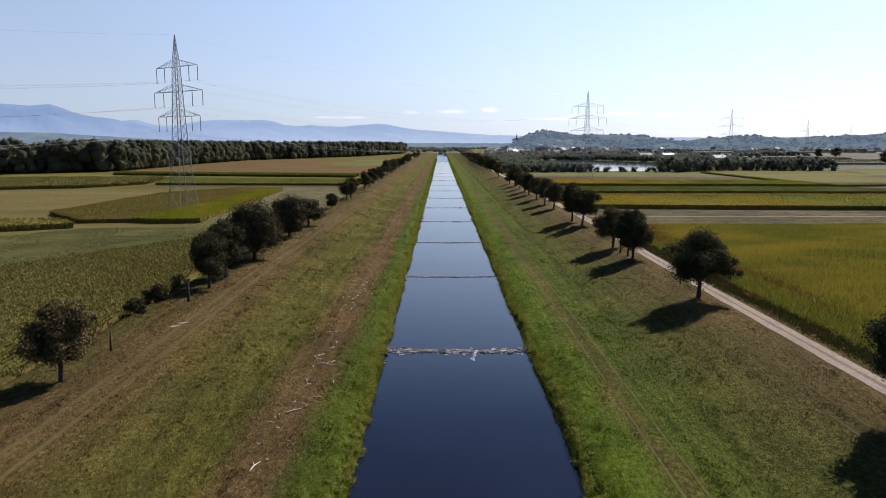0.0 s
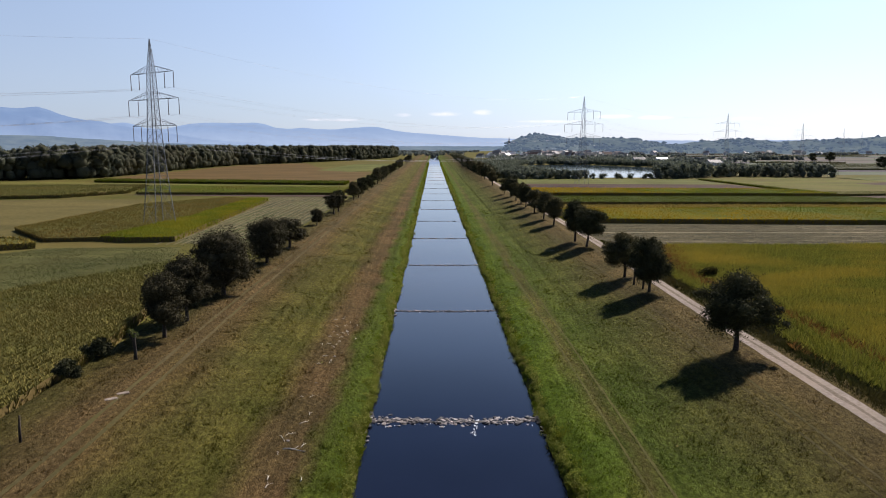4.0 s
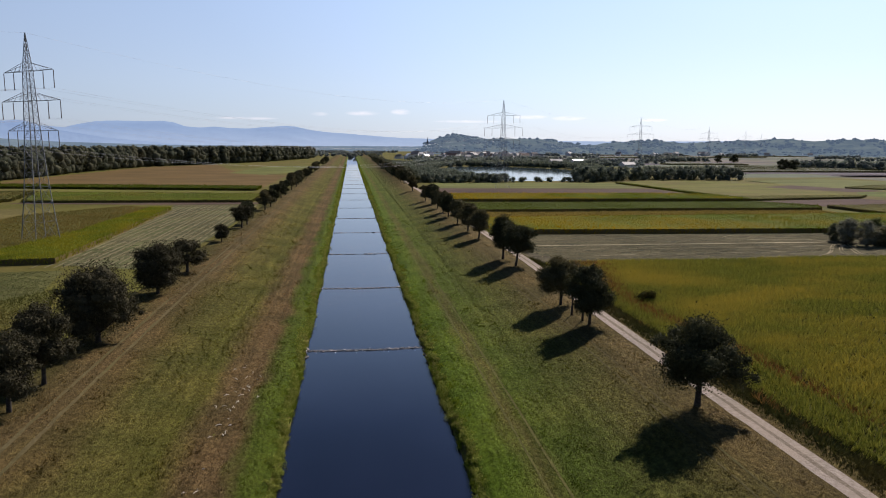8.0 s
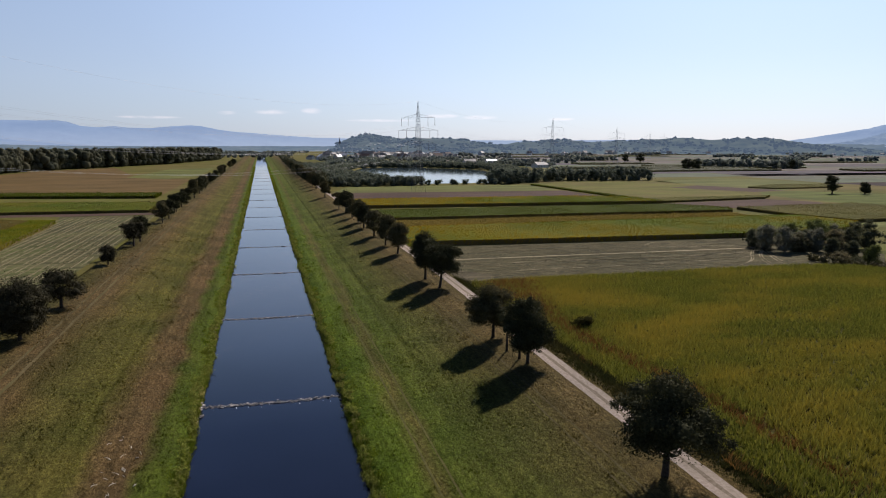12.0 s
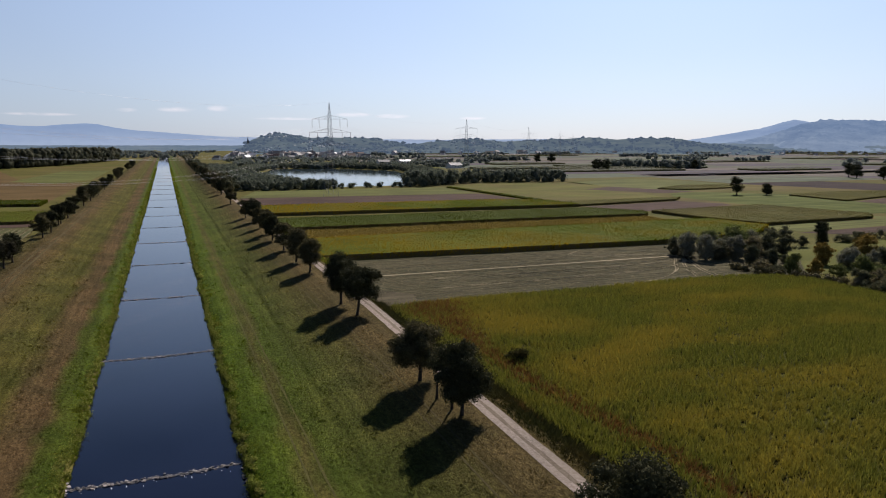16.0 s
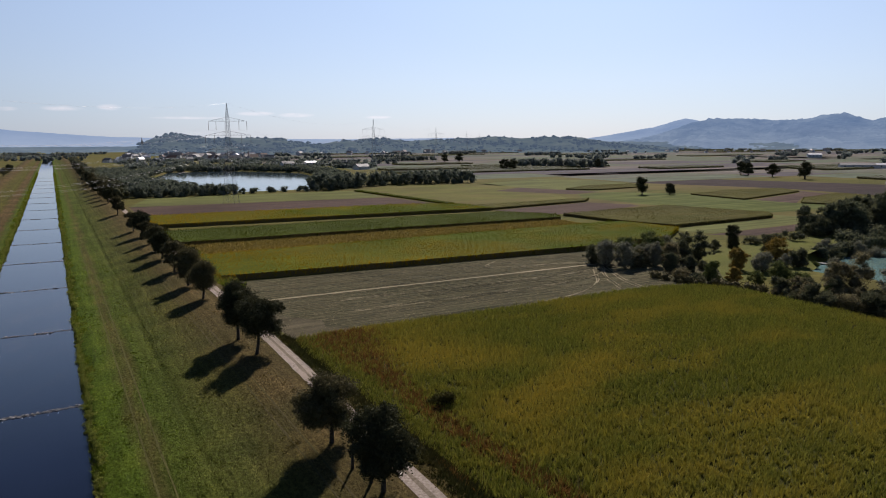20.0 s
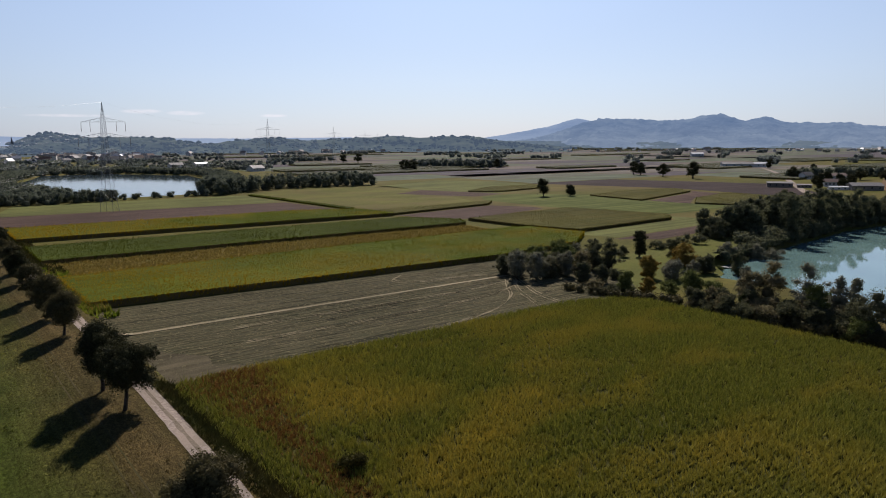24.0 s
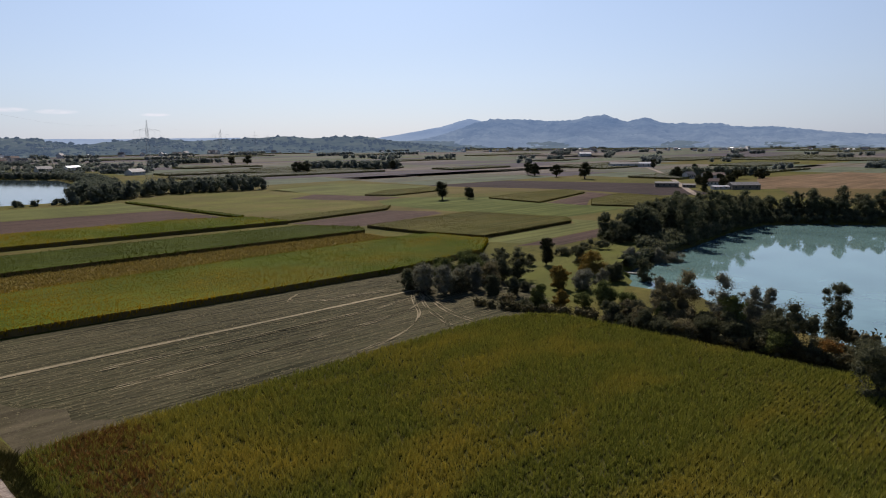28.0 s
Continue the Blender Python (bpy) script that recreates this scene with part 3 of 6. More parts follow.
def field(name, poly, material, label, z=0.04, cat="field"):
    """A flat field of one crop; it lies just over the ground."""
    bm = bmesh.new()
    bm.faces.new([bm.verts.new((x, y, z)) for x, y in poly])
    bmesh.ops.triangulate(bm, faces=bm.faces[:])
    bmesh.ops.recalc_face_normals(bm, faces=bm.faces[:])
    if sum(f.normal.z for f in bm.faces) < 0:
        bmesh.ops.reverse_faces(bm, faces=bm.faces[:])
    return tagged(new(name, bm_mesh(name, bm, material)), label, cat, kind="structure")


def blades(px, py, pz, h, w, n, lean=0.35, rng=RNG):
    """n leaning blades at each point, each tapering from its foot to a tip."""
    k = len(px)
    a = rng.uniform(0, 2 * np.pi, (k, n))
    hh = (h if np.ndim(h) else np.full(k, h))[:, None] * rng.uniform(0.6, 1.1, (k, n))
    ww = 1.35 * w * rng.uniform(0.7, 1.3, (k, n))
    le = lean * hh * rng.uniform(0.5, 1.5, (k, n))
    bx, by, bz = (np.broadcast_to(np.asarray(q)[:, None], (k, n)) for q in (px, py, pz))
    dx, dy, sx, sy = np.cos(a), np.sin(a), -np.sin(a), np.cos(a)
    o = rng.uniform(-0.7, 0.7, (2, k, n)) * w
    P = [np.stack([bx + o[0] - sx * ww / 2, by + o[1] - sy * ww / 2, bz], -1), np.stack([bx + o[0] + sx * ww / 2, by + o[1] + sy * ww / 2, bz + hh * 0.12], -1),
         np.stack([bx + o[0] + dx * le, by + o[1] + dy * le, bz + hh], -1)]
    V = np.stack(P, 2).reshape(-1, 3)
    return V, np.arange(len(V), dtype=np.int32).reshape(-1, 3)


def scatter(poly, density, rng=RNG):
    a = np.array(poly)
    (x0, y0), (x1, y1) = a.min(0), a.max(0)
    k = int((x1 - x0) * (y1 - y0) * density)
    x, y = rng.uniform(x0, x1, k), rng.uniform(y0, y1, k)
    s = inside(poly, x, y)
    return x[s], y[s]


def corn_field(poly, height, material, label, density=1.2, w=0.35, n=4, row=0.8, along=0.0, bed=None, tuft=0.17, rusty=False, lean=0.7):
    """Standing maize: a dark bed up to two thirds of its height and leaf blades over it and down its sides, in rows."""
    bm = bmesh.new()
    lo = [bm.verts.new((x, y, 0)) for x, y in poly]
    hi = [bm.verts.new((x, y, height * 0.66)) for x, y in poly]
    bm.faces.new(hi)
    for i in range(len(poly)):
        k = (i + 1) % len(poly)
        bm.faces.new((lo[i], lo[k], hi[k], hi[i]))
    bmesh.ops.triangulate(bm, faces=[f for f in bm.faces if len(f.verts) > 4])
    bmesh.ops.recalc_face_normals(bm, faces=bm.faces[:])
    top = new("corn_field")
    tagged(top, label, "corn field", kind="stuff")
    for f in bm.faces:
        f.material_index = 1 if abs(f.normal.z) > 0.7 else 0
    me = bm_mesh("bed", bm, M_CORN_BED)
    me.materials.append(bed or M_CORN_BED)
    part("bed", me, None, top)
    x, y = scatter(poly, density)
    c, s = math.cos(along), math.sin(along)
    u, v = x * c + y * s, -x * s + y * c
    v = np.round(v / row) * row + RNG.normal(0, 0.08, len(v))
    x, y = u * c - v * s, u * s + v * c
    keep = inside(poly, x, y)
    x, y = x[keep], y[keep]
    hh = height * tuft * (1 + 0.12 * np.sin(x * 0.13 + 1.3 * np.sin(y * 0.07)))
    if rusty:
        # a withered line of plants beside the track, widest at the corner of the field
        mid, half = 47.4 + 1.2 * np.sin(y * 0.08), np.interp(y, [80, 110, 150, 165, 180], [1.0, 1.5, 1.9, 4.0, 7.0])
        dry = RNG.uniform(0, 1, len(x)) < 0.75 * np.clip(1.4 - np.abs(x - mid) / half, 0, 1) * np.clip((y - 82) / 14, 0, 1)
        V, F = blades(x[dry], y[dry], np.full(dry.sum(), height * 0.6), hh[dry] * 0.9, w, n, 0.8)
        tagged(part("withered_leaves", np_mesh("withered_leaves", V, F, M_WEED), None, top, "rust-brown withered leaves"), kind="stuff")
        x, y, hh = x[~dry], y[~dry], hh[~dry]
    V, F = blades(x, y, np.full(len(x), height * 0.62), hh, w, n, lean)
    # plants along the outline
    ex, ey = [], []
    for (x0, y0), (x1, y1) in zip(poly, poly[1:] + poly[:1]):
        k = int(math.hypot(x1 - x0, y1 - y0) * (5.5 if density > 1 else 1.0))
        t = RNG.uniform(0, 1, k)
        ex.append(x0 + (x1 - x0) * t), ey.append(y0 + (y1 - y0) * t)
    ex, ey = np.concatenate(ex) + RNG.normal(0, 0.15, sum(map(len, ex))), np.concatenate(ey) + RNG.normal(0, 0.15, sum(map(len, ey)))
    V2, F2 = blades(ex, ey, RNG.uniform(0, height * 0.55, len(ex)), RNG.uniform(0.35, 0.62, len(ex)) * height, w * 1.5, n, 0.45)
    ob = part("leaves", np_mesh("leaves", np.concatenate([V, V2]), np.concatenate([F, F2 + len(V)]), material), None, top)
    tagged(ob, kind="stuff")
    return top

# ---- turf on the two dykes ----
for side, m_, lab in ((-1, M_BANK_L, "dry olive-brown turf on the dyke"), (1, M_BANK_R, "green mown turf on the dyke")):
    xs = np.sort(side * np.arange(9.2, 42.6, 0.42))
    ys = np.concatenate([np.arange(-40, 20, 6.0), np.arange(20, 160, 0.6), np.arange(160, 330, 2.0), np.linspace(333, 2600, 60)])
    rng_t = np.random.default_rng(90 + side)
    worn = ((13.4, 16.4), (27.4, 30.2), (32.0, 38.8)) if side > 0 else ((28.4, 33.4),)
    soft = lambda X: np.min([np.clip(np.maximum(a - np.abs(X), np.abs(X) - b) / 0.5, 0, 1) for a, b in worn], axis=0)
    lump = lambda X, Y: ground_z(X, Y) + 0.13 + soft(X) * (0.04 * np.sin(X * 1.7 + 1.3 * np.sin(Y * 0.5)) * np.sin(Y * 0.9 + X) + rng_t.normal(0, 0.05, X.shape))
    tagged(new("ground_turf", grid_sheet("ground_turf", xs, ys, lump, m_)), lab, "grass", kind="structure")

# ---- tracks and paths ----
def ribbon(name, pts, width, material, label, lift=0.05, wob=0.0, cat="path"):
    """A strip that follows the ground; its bends are rounded."""
    for _ in range(2):
        pts = [pts[0]] + [q for (xa, ya), (xb, yb) in zip(pts, pts[1:]) for q in ((xa * 0.75 + xb * 0.25, ya * 0.75 + yb * 0.25), (xa * 0.25 + xb * 0.75, ya * 0.25 + yb * 0.75))] + [pts[-1]]
    V, F = [], []
    P = []
    for (x0, y0), (x1, y1) in zip(pts, pts[1:]):
        k = max(1, int(math.hypot(x1 - x0, y1 - y0) / 2.5))
        P += [(x0 + (x1 - x0) * i / k, y0 + (y1 - y0) * i / k) for i in range(k)]
    P.append(pts[-1])
    for i, (x, y) in enumerate(P):
        (xa, ya), (xb, yb) = P[max(0, i - 1)], P[min(len(P) - 1, i + 1)]
        d = math.hypot(xb - xa, yb - ya)
        sx, sy = (yb - ya) / d, -(xb - xa) / d
        a = noise.noise((x * 0.35, y * 0.35, 1)) * wob
        b = noise.noise((x * 0.35, y * 0.35, 9)) * wob
        for s in (-width / 2 + a, -width / 6, width / 6, width / 2 + b):
            qx, qy = x + sx * s, y + sy * s
            V.append((qx, qy, float(ground_z(qx, qy)) + lift))
    n = len(P)
    F = [(4 * i + j, 4 * i + j + 1, 4 * i + j + 5, 4 * i + j + 4) for i in range(n - 1) for j in range(3)]
    return tagged(new(name, np_mesh(name, V, F, material, True)), label, cat, kind="structure")


TRACK = [(33.9, -40), (34.9, 60), (35.2, 120), (36.2, 150), (36.9, 180), (36.7, 260)]
ribbon("road_gravel", TRACK + [(36.4, 420), (36, 700)], 2.3, M_GRAVEL, "pale gravel farm track on the dyke", 0.17, 0.14, "track")
ribbon("road_strip", TRACK, 0.5, M_TRACK_MID, "worn strip between the wheel lines", 0.18, 0.2, "track")
for off in (-0.8, 0.8):
    ribbon("wheel_rut", [(14.5 + off, -40), (15.0 + off, 90), (14.6 + off, 200), (14.4 + off, 330)], 0.2, M_RUT, "bare wheel rut in mown grass", 0.16, 0.1)
    ribbon("wheel_rut", [(28.6 + off * 0.8, 20), (28.9 + off * 0.8, 120), (28.7 + off * 0.8, 240)], 0.16, M_DUST_GRASS, "faint wheel rut along the dyke", 0.16, 0.08)
    ribbon("wheel_rut", [(-30.3 + off, -40), (-29.8 + off, 70), (-30.8 + off, 110), (-31.4 + off, 260), (-31.6 + off, 420)], 0.34, M_DUST_GRASS, "worn wheel rut on the dyke", 0.16, 0.15)
ribbon("path_stubble", [(40, 220), (70, 220), (100, 219.6), (143, 219.5)], 1.3, M_PALE, "bare path across the stubble", 0.16, 0.3)
for pts in ([(141, 218), (134, 210), (126, 199), (114, 191), (96, 187)], [(143, 217), (137, 206), (132, 196), (130, 186)], [(142, 216), (136, 208), (122, 203), (100, 201), (60, 201)], [(142, 216), (132, 204), (126, 192), (122, 184)], [(140, 214), (126, 211), (104, 211), (62, 212)], [(120, 238), (112, 232), (118, 227), (134, 226), (142, 222)]):
    for o in (-0.8, 0.8):
        ribbon("wheel_mark", [(x + o, y + o * 0.6) for x, y in pts], 0.2, M_PALE, "pale curving wheel mark on the stubble", 0.2, 0.4)

# ---- fields beside the canal ----
field("stubble_field", [(39, 181), (150, 180), (170, 200), (165, 240), (40, 246)], M_STUBBLE, "mown stubble field with dry swaths", 0.06)
M_CORNER = soil("rubbed_stubble", (0.04, 0.034, 0.02), (0.105, 0.088, 0.056), 1.8, 0.25, 0.4, tint=(0.05, 0.045, 0.024))
field("stubble_corner", [(40.4, 183), (47, 182.6), (54, 183.5), (55.5, 188), (51, 192), (52, 197), (47, 203), (44.5, 211), (41, 214)], M_CORNER, "rubbed pale brown earth at the corner of the stubble", 0.1)
NEAR_CORN = [(40.5, 174), (42, 181), (80, 181.5), (128, 181.5), (138, 178), (142, 172), (141.5, 150), (140, 120), (146, 84), (144, 64), (42.2, 64), (41.5, 110)]
corn_field(NEAR_CORN, 2.6, M_CORN, "ripening green and yellow maize field", 7.0, 0.085, 6, 0.75, 0.0, bed=M_CORN_DEPTH, tuft=0.4, rusty=True, lean=0.42)
corn_field([(42.5, 248), (95, 244.5), (160, 241), (200, 246), (222, 262), (218, 288), (208, 291), (60, 287), (42.5, 286)], 2.5, M_CORN_GREEN, "bright green maize field", 3.0, 0.09, 3, bed=M_TOP_GREEN)
field("weed_strip", [(42.6, 288), (205, 292), (210, 318), (60, 319), (42.6, 318)], M_WEEDS, "strip of dry yellow weeds between maize fields", 0.05)
corn_field([(43, 320), (128, 320), (208, 318), (214, 330), (199, 353), (60, 356), (43, 356)], 2.2, M_CORN_DARK, "dark green maize field", 3.0, 0.1, 3, bed=M_TOP_DARK)
corn_field([(43, 379), (205, 371), (202, 398), (192, 408), (170, 415), (43, 421)], 2.5, M_CORN_GREEN, "yellow-green maize field", 3.0, 0.09, 3, bed=M_TOP_GREEN)
field("ploughed_field", [(43, 423), (168, 417), (200, 408), (196, 480), (43, 492)], M_PLOUGH, "ploughed brown field", 0.05)
field("green_field", [(43, 493), (196, 484), (198, 552), (60, 556)], M_LIGHT, "light green field before the far lake", 0.05)
corn_field([(199, 545), (202.5, 545), (207, 415), (203, 412)], 1.2, M_CORN_DARK, "narrow strip of dark maize", 1.3, 0.3, 3, bed=M_TOP_DARK)
field("green_field", [(204, 540), (208, 405), (283, 395), (300, 440), (322, 512), (330, 575), (240, 580), (204, 560)], M_OLIVE, "olive meadow beside ploughed strips", 0.05)
corn_field([(207, 374), (280, 386), (293, 398), (230, 396), (206, 393)], 1.6, M_CORN_MID, "low strip of ripening maize", 2.2, 0.1, 3, bed=M_TOP_TAN)
field("ploughed_field", [(206, 371), (279, 383), (292, 360), (288, 350), (230, 338), (219, 338)], M_PLOUGH, "ploughed reddish brown field", 0.06)
corn_field([(220, 331), (222, 295), (229, 270), (296, 274), (306, 284), (294, 337), (281, 335)], 2.0, M_CORN_MID, "tan maize field with dry tops", 2.2, 0.1, 3, bed=M_TOP_TAN)
field("green_field", [(222, 267), (228, 250), (297, 254), (312, 268), (308, 284), (296, 272)], M_LIGHT, "mown light green strip", 0.05)
field("ploughed_field", [(222, 248), (236, 237), (286, 240), (298, 251), (297, 253)], M_PLOUGH, "ploughed strip beside the lake", 0.07)
field("green_field", [(300, 412), (298, 356), (310, 290), (380, 290), (374, 350), (384, 400), (350, 440), (316, 436)], M_GREEN, "fresh green meadow", 0.05)
field("ploughed_field", [(286, 493), (314, 438), (345, 446), (322, 513)], M_PLOUGH, "small ploughed field", 0.06)
field("green_field", [(322, 575), (324, 515), (347, 450), (430, 500), (440, 560), (410, 610)], M_LIGHT, "light green field", 0.05)
corn_field([(338, 476), (351, 458), (414, 469), (426, 498), (380, 500)], 1.3, M_CORN_MID, "small plot of ripening maize", 2.2, 0.1, 3, bed=M_TOP_TAN)
corn_field([(376, 393), (370, 347), (457, 371), (472, 398), (420, 402)], 1.3, M_CORN_MID, "plot of ripening maize", 2.2, 0.1, 3, bed=M_TOP_TAN)
corn_field([(376, 314), (388, 288), (457, 306), (462, 345), (410, 335)], 1.3, M_CORN_MID, "plot of ripening maize", 2.2, 0.1, 3, bed=M_TOP_TAN)
field("ploughed_field", [(374, 344), (376, 317), (410, 337), (460, 348), (470, 385), (458, 369)], M_PLOUGH, "ploughed pinkish field", 0.06)
field("ploughed_field", [(440, 520), (545, 515), (590, 380), (505, 296), (470, 318), (482, 400)], M_PLOUGH_DARK, "dark freshly ploughed field", 0.06)
field("rust_field", [(573, 292), (731, 351), (900, 320), (900, 200), (632, 220)], M_RUST, "harvested reddish field behind a farm", 0.05)
field("tan_field", [(512, 245), (600, 288), (632, 219), (700, 150), (520, 190)], M_TAN, "dry tan field by the lake", 0.06)

field("meadow", [(150, 186), (176, 178), (192, 184), (208, 199), (226, 205), (262, 210), (250, 226), (200, 222), (165, 218), (150, 206)], M_MEADOW, "sunny mown meadow between the lakeside trees", 0.05)
# fields on the other side of the canal
corn_field([(-92, 203.5), (-84, 200.5), (-71.5, 202), (-73.5, 244), (-78.5, 340), (-87, 342), (-86, 260), (-89, 228)], 2.2, M_CORN_LIME, "bright yellow-green strip of maize", 4.0, 0.085, 3, bed=M_TOP_GREEN, tuft=0.3)
corn_field([(-41.5, 20), (-41.5, 60), (-43, 100), (-47, 130), (-56, 162), (-80, 120), (-100, 60), (-100, 20)], 2.4, M_CORN_OLIVE, "dull olive maize field along the dyke", 6.0, 0.07, 4, along=math.pi / 2, bed=M_TOP_TAN, tuft=0.26)
LOW = [(-101, 20), (-101, 60), (-81, 122), (-60, 165), (-66, 192), (-100, 190), (-140, 120), (-180, 20)]
field("low_crop_field", LOW, M_LOW_CROP, "low dull green crop in rows", 0.06)
x, y = scatter(LOW, 5.0)
keep = (np.sin(x * 0.35 + 2 * np.sin(y * 0.11)) + np.sin(y * 0.23 - x * 0.17) + RNG.normal(0, 0.9, len(x))) > -0.9
x, y = x[keep], y[keep]
x = np.round((x - y * 0.47) / 1.3) * 1.3 + y * 0.47 + RNG.normal(0, 0.3, len(x))
V, F = blades(x, y, np.full(len(x), 0.05), RNG.uniform(0.1, 0.26, len(x)), 0.1, 3, 1.4)
tagged(new("low_crop", np_mesh("low_crop", V, F, M_ROW_CROP)), "low dull green crop plants", "crop", kind="stuff")
corn_field([(-102, 190), (-117, 182), (-190, 182), (-190, 196), (-112, 200)], 2.2, M_CORN_DRY, "strip of dry maize", 1.3, 0.3, 3, bed=M_TOP_TAN)
corn_field([(-106, 201.5), (-92.3, 203.7), (-89.3, 228), (-86.3, 260), (-87.3, 343), (-100, 352), (-126, 312), (-128, 226)], 1.7, M_CORN_BROWN, "brownish olive maize field round a pylon", 3.0, 0.1, 3, bed=M_TOP_TAN, tuft=0.3)
field("tan_field", [(-230, 200), (-118, 206), (-128, 228), (-127, 312), (-140, 352), (-240, 345)], M_TAN_OLIVE, "dry tan meadow", 0.05)
field("stubble_field", [(-70.5, 200), (-72.5, 244), (-77.5, 338), (-84, 368), (-46, 368), (-44, 290), (-45, 190)], M_STUBBLE_Y, "pale stubble field in rows", 0.06)
field("ploughed_field", [(-164, 380), (-84, 370), (-46, 370), (-46, 381), (-160, 384)], M_PLOUGH, "strip of brown earth", 0.06)
corn_field([(-300, 322), (-236, 322), (-210, 352), (-184, 360), (-166, 394), (-180, 452), (-320, 436)], 2.4, M_CORN_OLIVE, "maize field near the wood", 1.3, 0.3, 3, bed=M_TOP_TAN)
corn_field([(-158, 386), (-50, 383), (-50, 430), (-178, 452)], 1.8, M_CORN_OLIVE, "maize field behind the pylon", 1.2, 0.16, 3, bed=M_TOP_GREEN)
corn_field([(-236, 505), (-60, 472), (-60, 500), (-240, 530)], 2.3, M_CORN_DARK, "narrow maize strip", 1.3, 0.3, 3, bed=M_TOP_DARK)
field("tan_field", [(-250, 532), (-60, 502), (-60, 700), (-110, 740), (-190, 1060), (-250, 930), (-255, 640)], M_TAN_B, "wide dry brown field", 0.05)
field("green_field", [(-122, 747), (-82, 706), (-60, 760), (-60, 1000), (-110, 990)], M_LIGHT, "light green field by the dyke", 0.06)
field("olive_field", [(-330, 436), (-178, 454), (-60, 432), (-60, 470), (-236, 503), (-300, 515)], M_OLIVE, "olive stubble strip", 0.05)

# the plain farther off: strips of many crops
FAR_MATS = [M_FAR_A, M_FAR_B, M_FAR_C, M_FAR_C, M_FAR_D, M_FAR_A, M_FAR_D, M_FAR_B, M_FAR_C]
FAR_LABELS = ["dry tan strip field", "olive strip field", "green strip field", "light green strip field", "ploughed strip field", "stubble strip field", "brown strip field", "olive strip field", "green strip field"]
rngf = np.random.default_rng(21)


def far_strips(x0, x1, y0, y1, along, depth, keep):
    """Long narrow parcels in rows; each is a field of its own."""
    y = y0
    while y < y1:
        d = depth * rngf.uniform(0.5, 1.5)
        x = x0 + rngf.uniform(0, 40)
        while x < x1:
            w = along * rngf.uniform(0.5, 1.6)
            k = int(rngf.integers(0, len(FAR_MATS)))
            sk = rngf.uniform(-0.1, 0.2)
            poly = [(x, y + sk * 20), (x + w - 4, y - sk * 30), (x + w - 2, y + d - 3), (x + 3, y + d - 2)]
            if keep(x + w / 2, y + d / 2):
                if rngf.uniform() < 0.22:
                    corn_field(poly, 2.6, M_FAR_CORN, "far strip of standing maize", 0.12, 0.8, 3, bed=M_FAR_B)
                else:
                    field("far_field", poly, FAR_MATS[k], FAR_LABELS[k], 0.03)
            x += w
        y += d


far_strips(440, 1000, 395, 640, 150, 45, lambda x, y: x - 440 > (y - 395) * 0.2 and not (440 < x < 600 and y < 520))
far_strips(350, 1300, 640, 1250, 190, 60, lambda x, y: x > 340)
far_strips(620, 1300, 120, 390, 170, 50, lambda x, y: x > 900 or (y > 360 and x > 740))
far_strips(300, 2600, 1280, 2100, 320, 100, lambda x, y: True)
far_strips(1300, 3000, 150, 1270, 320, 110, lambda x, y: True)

# ---- stone weirs ----
def rock_mesh(seed):
    bm = bmesh.new()
    bmesh.ops.create_icosphere(bm, subdivisions=1, radius=0.5)
    r = random.Random(seed)
    for v in bm.verts:
        v.co = Vector((v.co.x * 1.3, v.co.y * 0.95, max(-0.2, min(0.17, v.co.z * 0.5)))) * r.uniform(0.65, 1.2)
    return bm_mesh("stone", bm, M_STONE)


